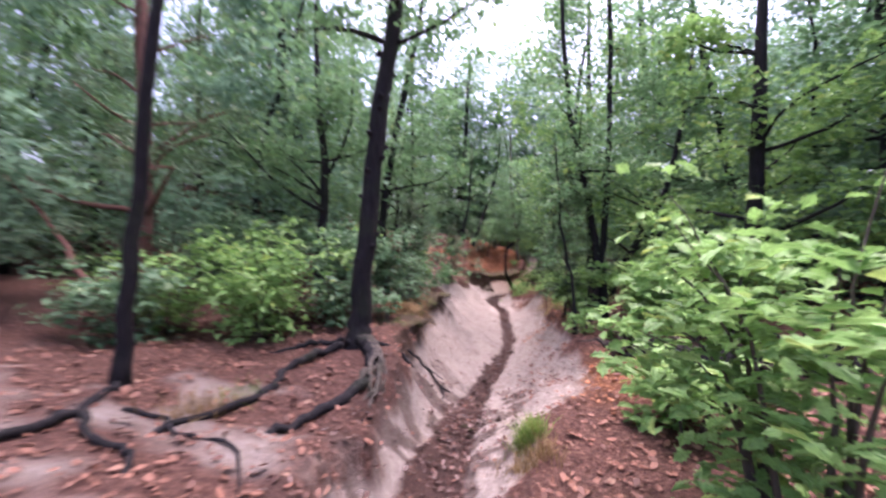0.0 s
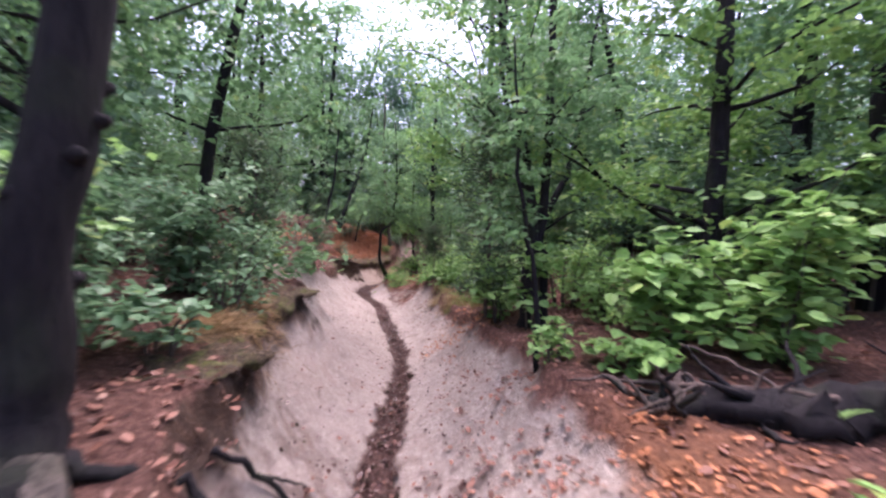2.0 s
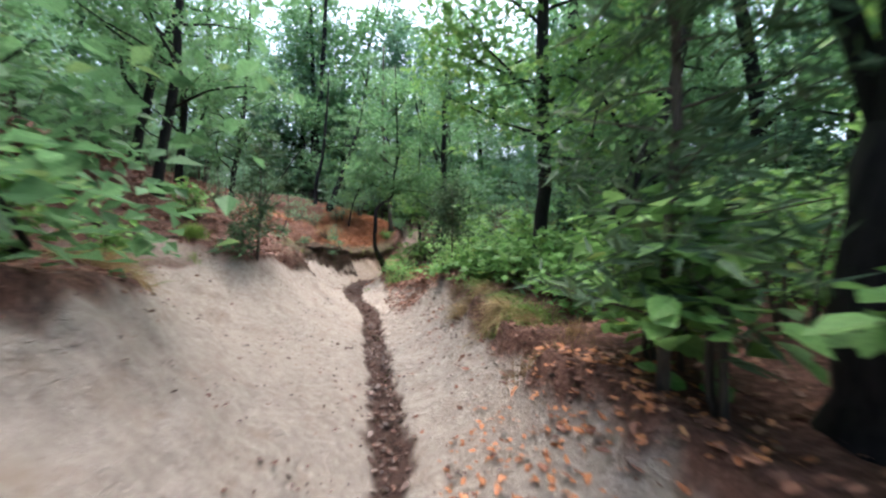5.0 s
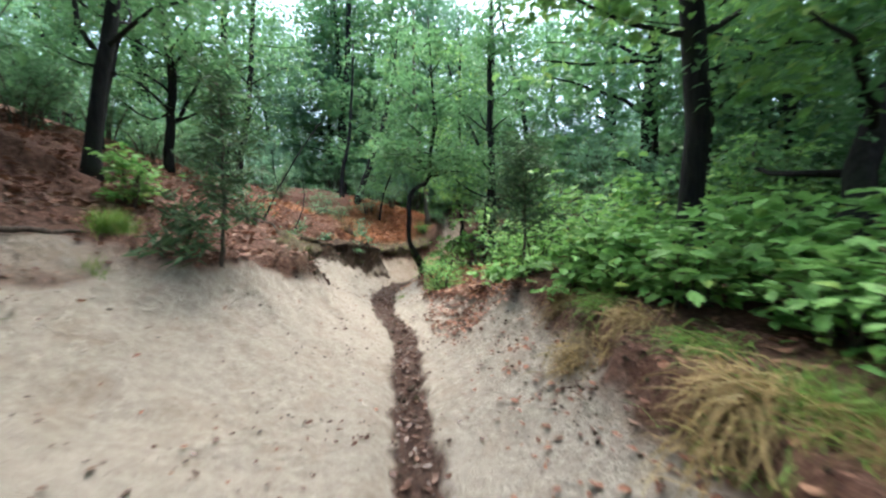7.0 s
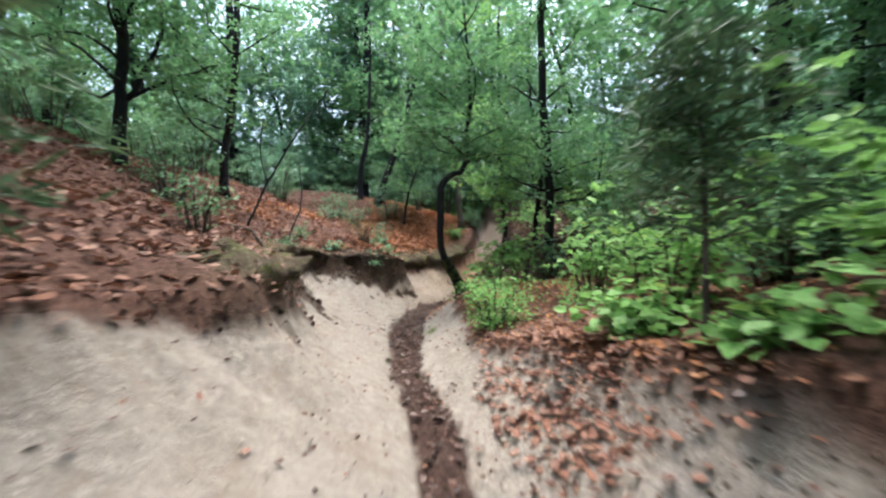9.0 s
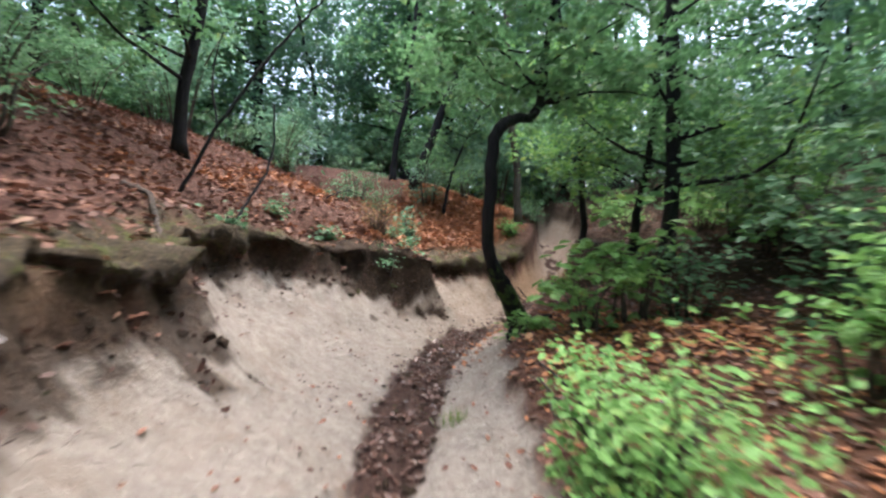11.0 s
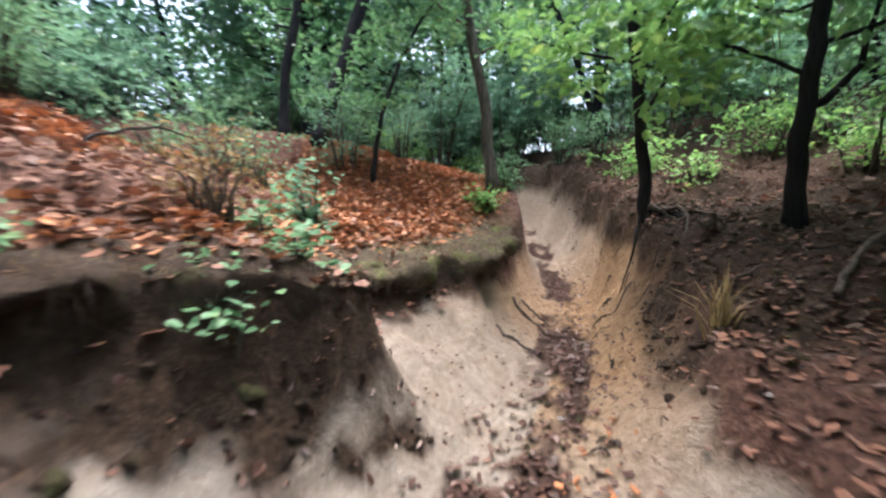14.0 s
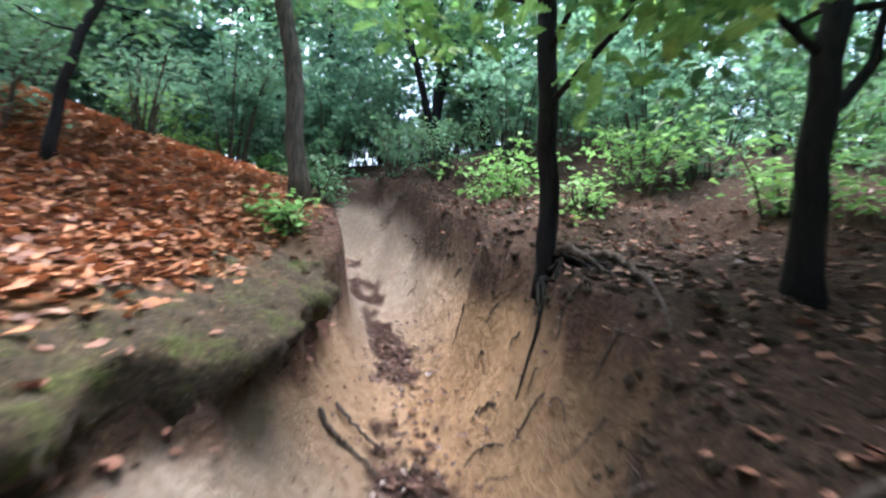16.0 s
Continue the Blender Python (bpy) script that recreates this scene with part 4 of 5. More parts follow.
for k, (x, y, a, tall, n) in enumerate([(6.9, 26.2, 0.7, 0.9, 320), (7.8, 25.0, 0.9, 1.3, 420), (8.6, 27.4, 1.1, 1.6, 520), (7.6, 28.2, 0.7, 1.2, 360), (9.6, 23.6, 1.1, 1.6, 520), (8.0, 22.4, 0.9, 1.3, 380), (5.3, 27.9, 0.5, 0.7, 260), (6.7, 24.9, 0.45, 0.55, 170), (7.3, 23.5, 0.7, 0.9, 300), (8.8, 24.6, 0.9, 1.3, 380), (10.2, 26.0, 1.2, 1.8, 520), (7.3, 29.4, 0.9, 1.4, 400), (10.8, 23.0, 1.2, 1.9, 520)]):
    shrub("fresh green hazel shrub above the brown bank", x, y, a, a, tall, n, 140 + k, LEAF_BRIGHT if k in (0, 1, 7, 8) else LEAF_SHRUB, size=(0.06, 0.11), group="shrubs above the gully head")
shrub("bright oak bush over dark leaves by the trail", 4.45, 20.2, 0.6, 0.55, 1.45, 120, 135, LEAF_BRIGHT, OAK, (0.12, 0.19), 0.15, 7, "oak_bush")
shrub("bright round-leaved seedling beside dead wood", 2.5, 5.75, 0.28, 0.25, 0.42, 60, 136, LEAF_BRIGHT, ROUND, (0.11, 0.17), 0.3, 4, "seedling")

# ---- grass ----
tuft("brown grass hanging from a hump of earth", -0.95, 12.3, 0.35, 0.34, 800, 177, RUST, toward=-1.57)
tuft("dull green grass on a hump of earth", -1.25, 12.75, 0.35, 0.3, 600, 178, GRASS, toward=-1.57)
shrub("young oak seedling above a grassy hump", -1.25, 12.95, 0.35, 0.35, 0.85, 120, 179, LEAF_BRIGHT, OAK, (0.09, 0.15), 0.3, 5, "oak_seedling")
tuft("fresh green grass tuft on brown leaves", 0.74, 3.35, 0.13, 0.24, 420, 160, GRASS)
tuft("dry reddish grass beside the trodden sand", 0.72, 3.05, 0.22, 0.2, 320, 175, RUST)
tuft("dry straw hanging from the eroded shoulder", 3.12, 12.75, 0.16, 0.24, 260, 176, STRAW, toward=1.57)
tuft("green grass tuft at the sand margin", -0.65, 14.5, 0.16, 0.26, 600, 161, GRASS)
tuft("small green grass tuft in the sand", -0.5, 13.9, 0.1, 0.15, 90, 162, GRASS)
tuft("rusty dry grass hanging over the sand bank", -0.5, 7.5, 0.28, 0.2, 600, 163, RUST, toward=-1.6)
tuft("rusty dry grass hanging over the sand bank", -0.72, 6.75, 0.32, 0.26, 1300, 164, RUST, toward=-1.6)
tuft("yellow-green grass on the bank shoulder", 3.25, 11.2, 0.36, 0.24, 1500, 165, GRASS, hang=True)
tuft("straw-coloured grass hanging from the bank", 3.08, 11.4, 0.22, 0.32, 380, 166, STRAW, toward=1.57)
for k, (x, y, mat) in enumerate([(3.4, 11.9, GRASS), (3.3, 12.4, STRAW), (3.45, 12.9, GRASS), (3.4, 13.4, RUST), (3.2, 11.0, RUST)]):
    tuft("mixed dry and green grass on the bank lip", x, y, 0.24, 0.24, 260, 180 + k, mat, toward=1.57)
tuft("yellowed grass on the sand shoulder", 2.8, 10.0, 0.3, 0.18, 500, 167, RUST)
tuft("straw-coloured dry grass clump on dark soil", 4.48, 22.45, 0.06, 0.42, 45, 168, STRAW)
tuft("dry reddish grass under the slim trunk", -1.9, 3.1, 0.3, 0.24, 160, 169, RUST)
tuft("green grass wisps among fallen leaves", -1.75, 3.5, 0.25, 0.18, 90, 170, GRASS)
tuft("small grass tuft beside the wet rut", 2.62, 19.2, 0.1, 0.14, 90, 171, GRASS)
tuft("dry grass on the rounded mound edge", 3.1, 24.75, 0.35, 0.1, 260, 172, STRAW, hang=True)


# ---- roots, dead wood and turf edges ----
def root_line(points, lift=0.0):
    return [(x, y, height(x, y) + dz + lift) for x, y, dz in points]


def snake(name, label, runs, seed, mat=ROOT, category="root"):
    root = thing(name, label, category, runs[0][0][0])
    base = np.array(runs[0][0][0], float)
    for i, (keys, r) in enumerate(runs):
        part("root" if name != "dead_branch" else "twig", tube(curve_points(np.array(keys, float) - base, 4 * len(keys) + 4, r * 0.35, seed + i), [r, r * 0.85, r * 0.4], 8, 0.14, seed + i), mat, root, smooth=True)
    return root


snake("tree_root", "gnarled dark roots spreading from the tall trunk", [
    (root_line([(-1.0, 4.85, 0.1), (-0.8, 4.55, 0.05), (-0.72, 4.1, -0.02), (-0.78, 3.6, 0.03), (-1.05, 3.2, 0.02), (-1.3, 2.7, -0.03)]), 0.07),
    (root_line([(-1.05, 4.85, 0.08), (-1.3, 4.6, 0.04), (-1.5, 4.1, 0.03), (-1.55, 3.6, 0.02), (-1.75, 3.0, 0.01), (-2.0, 2.5, -0.03)]), 0.05),
    (root_line([(-0.95, 4.95, 0.06), (-0.7, 4.95, 0.0), (-0.5, 5.1, 0.06), (-0.35, 5.0, 0.12)]), 0.035),
    (root_line([(-0.9, 4.8, 0.0), (-0.72, 4.7, -0.1), (-0.66, 4.5, -0.2), (-0.6, 4.2, -0.12)]), 0.06),
    (root_line([(-1.2, 4.9, 0.06), (-1.6, 4.8, 0.03), (-2.0, 4.6, -0.02)]), 0.04),
    (root_line([(-0.75, 4.0, 0.0), (-0.62, 3.7, -0.08), (-0.6, 3.4, 0.0), (-0.7, 3.1, -0.02)]), 0.028)], 200, BARK)
tangle = np.random.default_rng(9)
snake("tree_root", "tangle of grey roots spilling down the sand bank", [
    (root_line([(-0.95 + tangle.uniform(-0.05, 0.1), 4.85, 0.12), (-0.78 + tangle.uniform(-0.08, 0.08), 4.6, 0.06), (-0.66 + tangle.uniform(-0.1, 0.1), 4.25, tangle.uniform(0.0, 0.1)),
                (-0.64 + tangle.uniform(-0.12, 0.1), 3.9, tangle.uniform(-0.02, 0.08)), (-0.7 + tangle.uniform(-0.15, 0.12), 3.5, -0.02)]), tangle.uniform(0.016, 0.035)) for _ in range(9)], 214, BARK_GREY)
snake("tree_root", "bare dark roots crossing the trodden ground", [
    (root_line([(-2.6, 3.2, 0.03), (-2.5, 2.7, 0.03), (-2.6, 2.2, 0.02), (-2.4, 1.6, -0.02)]), 0.04),
    (root_line([(-2.5, 2.8, 0.0), (-2.1, 2.4, 0.03), (-1.7, 2.2, 0.02), (-1.5, 1.7, -0.02)]), 0.026),
    (root_line([(-2.3, 2.9, 0.0), (-2.0, 2.9, 0.03), (-1.7, 2.6, 0.02), (-1.25, 2.45, 0.02), (-1.0, 2.0, -0.01)]), 0.018)], 201, BARK)
snake("tree_root", "pale bare roots under the slim black trunk", [
    (root_line([(5.47, 24.26, 0.12), (5.38, 24.08, 0.14), (5.36, 23.92, 0.06), (5.38, 23.75, 0.0)]), 0.022),
    (root_line([(5.52, 24.22, 0.08), (5.55, 24.0, 0.12), (5.5, 23.8, 0.08), (5.3, 23.55, 0.03), (5.05, 23.35, 0.0)]), 0.026),
    (root_line([(5.58, 24.25, 0.03), (5.8, 24.05, 0.03), (5.95, 23.75, -0.02)]), 0.026)], 202)
tangle = np.random.default_rng(31)
runs = []
for k in range(16):
    a = tangle.uniform(-2.9, -0.5)
    q = tangle.uniform(0.2, 0.5)
    runs.append((root_line([(5.5 + 0.07 * math.cos(a), 24.33 + 0.07 * math.sin(a), 0.1), (5.5 + q * 0.35 * math.cos(a), 24.33 + q * 0.35 * math.sin(a), tangle.uniform(0.04, 0.14)),
                            (5.5 + q * 0.7 * math.cos(a + 0.2), 24.33 + q * 0.7 * math.sin(a + 0.2), tangle.uniform(0.0, 0.1)), (5.5 + q * math.cos(a + tangle.uniform(-0.3, 0.3)), 24.33 + q * math.sin(a), 0.0)]), tangle.uniform(0.006, 0.017)))
snake("tree_root", "tangled dark roots under the slim black trunk", runs, 215, BARK)
runs = []
for k in range(46):
    q, d = tangle.uniform(22.6, 28.0), tangle.uniform(0.45, 0.95)
    x, y = float(np.interp(q, LINE[:, 1], LINE[:, 0])) + d * 0.85, q - d * 0.5
    dx, dy = -tangle.uniform(0.02, 0.08), tangle.uniform(-0.16, 0.16)
    runs.append((root_line([(x, y, 0.0), (x + dx * 0.35, y + dy * 0.3, tangle.uniform(0.02, 0.06)), (x + dx * 0.7, y + dy, tangle.uniform(0.01, 0.05)), (x + dx, y + dy * 1.3, 0.0)]), tangle.uniform(0.004, 0.009)))
snake("tree_root", "fine bare rootlets sticking out of the gully bank", runs, 216, ROOT)
snake("tree_root", "thin twisting roots hanging from the gully bank", [
    (root_line([(3.75, 24.35, 0.0), (3.8, 24.22, 0.02), (3.9, 24.24, 0.015), (3.94, 24.12, 0.02), (4.03, 24.1, 0.01), (4.05, 23.95, 0.0)]), 0.014),
    (root_line([(4.2, 25.0, 0.02), (4.28, 24.92, 0.04), (4.36, 24.9, 0.02), (4.42, 24.78, 0.03), (4.46, 24.72, 0.0)]), 0.016),
    (root_line([(4.4, 25.2, 0.0), (4.5, 25.0, 0.05), (4.62, 24.9, 0.03)]), 0.014)], 203)
snake("tree_root", "pale straw-coloured roots dangling below the turf", [
    (root_line([(3.1, 11.3, 0.08), (2.98, 11.25, 0.12), (2.9, 11.15, 0.06), (2.85, 11.05, 0.02)]), 0.014),
    (root_line([(3.1, 11.4, 0.08), (2.97, 11.42, 0.12), (2.88, 11.4, 0.05), (2.83, 11.35, 0.02)]), 0.013),
    (root_line([(3.12, 11.5, 0.08), (2.98, 11.55, 0.1), (2.9, 11.6, 0.04), (2.84, 11.6, 0.02)]), 0.012)], 204, STRAW)
snake("tree_root", "dark root across the sand terrace", [
    (root_line([(-1.9, 14.2, 0.03), (-1.5, 14.0, 0.06), (-1.1, 14.05, 0.05), (-0.8, 14.3, 0.02)]), 0.04),
    (root_line([(-1.5, 14.0, 0.03), (-1.4, 13.6, 0.05), (-1.3, 13.2, 0.0)]), 0.03)], 205)
snake("tree_root", "black roots at the mossy foot of the crooked tree", [
    (root_line([(3.32, 20.6, 0.04), (3.5, 20.75, 0.05), (3.7, 20.8, 0.02), (3.95, 20.75, -0.02)]), 0.05),
    (root_line([(3.36, 20.68, 0.04), (3.4, 20.95, 0.04), (3.5, 21.3, 0.0)]), 0.045),
    (root_line([(3.3, 20.6, 0.05), (3.3, 20.35, 0.03), (3.45, 20.05, 0.0)]), 0.04)], 206, BARK)
snake("dead_branch", "forked dead branch lying on the sand", [
    (root_line([(-0.45, 5.4, 0.05), (-0.25, 5.55, 0.07), (-0.02, 5.7, 0.04), (0.12, 5.85, 0.02)]), 0.02),
    (root_line([(-0.02, 5.7, 0.04), (0.02, 5.5, 0.05), (0.0, 5.3, 0.02)]), 0.012),
    (root_line([(-0.25, 5.55, 0.07), (-0.1, 5.75, 0.12), (0.02, 5.9, 0.1)]), 0.01)], 207, BARK, "branch")
snake("dead_branch", "fallen dead branch on dark leaf litter", [
    (root_line([(3.6, 4.4, 0.1), (3.1, 4.8, 0.16), (2.6, 5.2, 0.12), (2.2, 5.6, 0.05)]), 0.03),
    (root_line([(3.0, 4.85, 0.14), (2.9, 5.2, 0.25), (2.75, 5.5, 0.3)]), 0.016),
    (root_line([(2.6, 5.2, 0.12), (2.3, 5.15, 0.1), (2.0, 5.2, 0.03)]), 0.016)], 208, ROOT, "branch")
snake("dead_branch", "thin bare twig arching over orange leaves", [
    (root_line([(0.35, 24.1, 0.0), (0.5, 24.4, 0.15), (0.7, 24.7, 0.3), (1.0, 24.9, 0.42)]), 0.016),
    (root_line([(0.7, 24.7, 0.3), (0.75, 24.9, 0.5), (0.8, 25.1, 0.65)]), 0.01)], 209, BARK, "branch")
snake("dead_branch", "slanting bare sapling stem above the bank", [
    ([on(-0.6, 21.2, -0.03), (-0.25, 21.35, 2.2), (0.2, 21.6, 3.1), (0.65, 21.9, 3.9), (0.9, 22.0, 4.3)], 0.024),
    ([(-0.25, 21.35, 2.2), (-0.4, 21.5, 2.9), (-0.35, 21.7, 3.6)], 0.013)], 210, BARK, "branch")
snake("dead_branch", "rotting branch on the leafy slope", [
    (root_line([(-0.6, 20.3, 0.04), (-0.25, 20.1, 0.05), (0.1, 19.75, 0.03), (0.3, 19.5, 0.02)]), 0.03)], 211, ROOT, "branch")
snake("dead_branch", "bare leaning stem at the bank edge", [
    (root_line([(0.15, 20.9, 0.0), (0.2, 21.1, 0.3), (0.35, 21.5, 0.9), (0.3, 21.7, 1.6)]), 0.02)], 212, BARK, "branch")
snake("dead_branch", "fallen branches across brown soil", [
    (root_line([(5.0, 22.2, 0.03), (5.35, 22.3, 0.05), (5.8, 22.35, 0.04), (6.2, 22.3, 0.02)]), 0.018),
    (root_line([(4.6, 22.9, 0.02), (4.8, 22.7, 0.04), (5.1, 22.6, 0.02)]), 0.014)], 213, ROOT, "branch")


def dead_log():
    """A fallen rotten log with a torn root plate."""
    rng = np.random.default_rng(77)
    x, y = 3.0, 4.75
    z = height(x, y)
    root = thing("fallen_log", "rotten dark log with torn roots among leaves", "log", (x, y, z))
    line = curve_points([(-0.75, 0.55, 0.0), (-0.2, 0.2, 0.04), (0.5, -0.1, 0.1), (1.4, -0.5, 0.12)], 18, 0.03, 7)
    part("trunk", tube(line, [0.07, 0.15, 0.17, 0.12], 14, 0.5, 7), BARK, root, smooth=True)
    for i in range(70):
        k = int(rng.integers(0, 18))
        p = line[k] + rng.normal(0, 0.05, 3)
        tip = p + np.array([rng.uniform(-0.45, 0.4), rng.uniform(-0.35, 0.45), rng.uniform(-0.05, 0.38)])
        part("root", tube(curve_points([p, (p + tip) / 2 + rng.normal(0, 0.1, 3), tip], 8, 0.012, i), [0.026 + 0.03 * (i % 4 == 0), 0.018 + 0.012 * (i % 4 == 0), 0.006], 6, 0.25, i), BARK if i % 3 else ROOT, root, smooth=True)


dead_log()


def turf_edge(label, s0, s1, side, widths, seed, reach=0.13, thick=0.13, mat=None):
    """The torn turf that overhangs a bank: a clumpy mat on top of it, with a lip hollow underneath."""
    rng = np.random.default_rng(seed)
    ss = np.arange(s0, s1, 0.045)
    px = np.interp(ss, LINE[:, 1], LINE[:, 0])
    gx = np.gradient(px, ss)
    ln = np.sqrt(1 + gx ** 2)

    def at(u):
        return px + side * u / ln, ss - side * u * gx / ln

    w = np.interp(ss, STATIONS, widths)
    for _ in range(2):
        x, y = at(w)
        w = np.maximum(np.interp(ss, STATIONS, widths) + value_noise(x, y, 0.6, 3) * 0.4 + value_noise(x, y, 0.17, 4) * 0.14, 0.35)
    ends = np.clip(np.minimum(ss - s0, s1 - ss) / 0.35, 0.02, 1)
    p = ends * reach * np.clip(0.75 + 1.8 * value_noise(ss, ss * 0, 0.45, seed) + 1.4 * value_noise(ss, ss * 0, 0.16, seed + 1), 0.1, 1.9)
    h = ends * thick * np.clip(1 + 1.9 * value_noise(ss, ss * 0, 0.4, seed + 2) + 1.2 * value_noise(ss, ss * 0, 0.12, seed + 3), 0.4, 1.8)
    edge = w + 0.06
    top = lay(*at(edge + 0.1))[0]
    rows = []
    for o, lift in ((0.66, -0.05), (0.58, -0.02), (0.5, -0.005), (0.43, 0.003), (0.36, 0.008), (0.29, 0.012), (0.22, 0.016), (0.16, 0.02), (0.1, 0.024), (0.05, 0.024)):
        x, y = at(edge + o)
        rows.append([x, y, lay(x, y)[0] + lift * ends])
    for k, drop in ((0.0, -0.02), (0.6, 0.05), (0.95, 0.3), (1.0, 0.6), (0.8, 0.9), (0.35, 1.05), (-0.4, 1.0), (-1.2, 0.9)):
        x, y = at(edge - k * p)
        rows.append([x, y, top - drop * h])
    grid = np.array(rows).transpose(2, 0, 1)
    n, m = grid.shape[:2]
    lump = value_noise(grid[..., 0] * 1.3 + grid[..., 2], grid[..., 1] * 1.3 - grid[..., 2], 0.13, seed + 4) * 0.085 + value_noise(grid[..., 0] - grid[..., 2], grid[..., 1] + grid[..., 2], 0.05, seed + 5) * 0.045
    grid[:, 1:-2, 2] += lump[:, 1:-2] * ends[:, None]
    grid[:, 11:-2, 0] += (lump[:, 11:-2] * 0.7 + rng.normal(0, 0.006, (n, m - 13))) * ends[:, None]
    base = grid[0, 10].copy()
    verts = (grid - base).reshape(-1, 3)
    idx = np.arange(n * m).reshape(n, m)
    faces = np.stack([idx[:-1, :-1], idx[1:, :-1], idx[1:, 1:], idx[:-1, 1:]], -1).reshape(-1, 4)
    ob = thing("turf_edge", label, "turf", base)
    part("turf", (verts, faces), mat or MOSS, ob, smooth=True)
    count = n * 6
    i = rng.integers(0, n, count)
    hang = grid[i, rng.integers(12, 16, count)] - base + rng.normal(0, 0.012, (count, 3))
    tagged(part("fringe", leaves(BLADE, hang, rng.uniform(0.05, 0.17, count), rng.uniform(0, 6.28, count), rng.uniform(-1.6, -0.8, count), rng.normal(0, 0.5, count)), ROOT, ob), kind="stuff")
    i = rng.integers(0, n, count * 2)
    grown = grid[i, rng.integers(1, 13, count * 2)] - base
    tagged(part("turf_grass", leaves(BLADE, grown, rng.uniform(0.03, 0.09, count * 2), rng.uniform(0, 6.28, count * 2), rng.uniform(0.1, 1.4, count * 2), rng.normal(0, 0.5, count * 2)), RUST, ob), kind="stuff")


turf_edge("mossy torn turf overhanging the sandy bank", 16.4, 21.3, -1, LEFT_W, 5, 0.16, 0.15)
turf_edge("dark crumbling earth edge above the sandy bank", 21.15, 22.75, -1, LEFT_W, 8, 0.12, 0.2, EARTH)
turf_edge("mossy turf edge of the rounded mound", 22.6, 25.8, -1, LEFT_W, 9, 0.16, 0.13)
turf_edge("grassy torn turf overhanging the sand bank", 5.6, 8.6, -1, LEFT_W, 6, 0.16, 0.16)


def clods(label, count, seed, area, weight, size, mat):
    """Crumbled lumps of earth lying on a bank."""
    rng = np.random.default_rng(seed)
    x, y = rng.uniform(area[0], area[1], count * 5), rng.uniform(area[2], area[3], count * 5)
    z, a, c_ = lay(x, y)
    pick = np.flatnonzero(rng.uniform(0, 1, len(x)) < np.clip(weight(a, c_, x, y), 0, 1))[:count]
    ball = np.array([(0, 0, 1), (0.9, 0, 0.35), (0.28, 0.85, 0.4), (-0.75, 0.5, 0.3), (-0.7, -0.55, 0.4), (0.3, -0.85, 0.3), (0.7, 0.5, -0.5), (-0.3, 0.8, -0.5), (-0.9, 0, -0.4), (-0.25, -0.8, -0.5), (0.7, -0.5, -0.45)])
    tris = [(0, i, i % 5 + 1) for i in range(1, 6)] + [(1, 6, 2), (2, 6, 7), (2, 7, 3), (3, 7, 8), (3, 8, 4), (4, 8, 9), (4, 9, 5), (5, 9, 10), (5, 10, 1), (1, 10, 6)]
    verts, faces = [], []
    for n, i in enumerate(pick):
        r = size[0] * (size[1] / size[0]) ** rng.uniform(0, 1) ** 2
        v = ball * rng.uniform(0.65, 1.3, (11, 1)) * rng.uniform(0.7, 1.3, 3) * r
        t = rng.uniform(0, 6.28)
        v = np.stack([v[:, 0] * math.cos(t) - v[:, 1] * math.sin(t), v[:, 0] * math.sin(t) + v[:, 1] * math.cos(t), v[:, 2] * 0.8], 1)
        verts += (v + (x[i], y[i], z[i] + r * 0.15)).tolist()
        faces += [tuple(k + n * 11 for k in f) for f in tris]
    tagged(new("earth_clods", mesh_of("earth_clods", verts, faces, mat)), label, "earth", kind="stuff")


clods("dark crumbled earth on the gully bank", 3200, 401, (3.6, 8.0, 21.2, 29.5), lambda a, c_, x, y: c_[2] ** 2 * (along(x, y)[1] > 0.3) * np.clip(1.6 - along(x, y)[1] / 1.6, 0.1, 1), (0.009, 0.04), EARTH)
clods("dark earth crumbling below the turf", 900, 402, (-1.5, 4.5, 16.5, 25.5), lambda a, c_, x, y: c_[2] * (along(x, y)[1] < 0), (0.012, 0.055), EARTH)
clods("brown wet clods in the leaf-filled rut", 1500, 403, (-0.6, 5.5, 4.0, 27.0), lambda a, c_, x, y: a[1] * 0.8, (0.012, 0.045), EARTH)
clods("crumbs of earth on the eroded shoulder", 700, 404, (2.2, 4.2, 9.0, 15.5), lambda a, c_, x, y: (along(x, y)[1] > 0.85) * np.clip(1.2 - np.abs(along(x, y)[1] - 1.15) / 0.35, 0, 1), (0.005, 0.02), EARTH)

# ---- fallen leaves ----
def fallen(label, name, mat, count, seed, where, size, shape=CURL, lift=0.014, tilt=(-0.25, 0.35), twist=0.35):
    rng = np.random.default_rng(seed)
    x0, x1, y0, y1 = where[0]
    x, y = rng.uniform(x0, x1, count * 4), rng.uniform(y0, y1, count * 4)
    z, a, c_ = lay(x, y)
    weight = np.clip(where[1](a, c_, x, y), 0, 1)
    pick = np.flatnonzero(rng.uniform(0, 1, len(x)) < weight)[:count]
    pts = np.stack([x, y, z + lift], 1)[pick]
    me = mesh_of(name, *scattered(shape, pts, size, rng, tilt, twist), mat)
    tagged(new(name, me), label, "leaves", kind="stuff")


fallen("fallen brown oak leaves on the banks", "leaf_litter", LITTER, 26000, 301, ((-4, 7.5, 0.6, 28), lambda a, c_, x, y: (1 - 0.7 * a[0]) * (1 - 0.6 * a[2]) * (1 - 0.6 * c_[0]) * (1 - a[1]) * (a[0] < 0.85)), (0.03, 0.09))
fallen("bright orange fallen oak leaves on the hillside", "leaf_litter", LITTER_ORANGE, 12000, 302, ((-3, 5.2, 19, 29), lambda a, c_, x, y: (1 - a[0]) * c_[0] * (1 - 0.7 * a[2])), (0.045, 0.12))
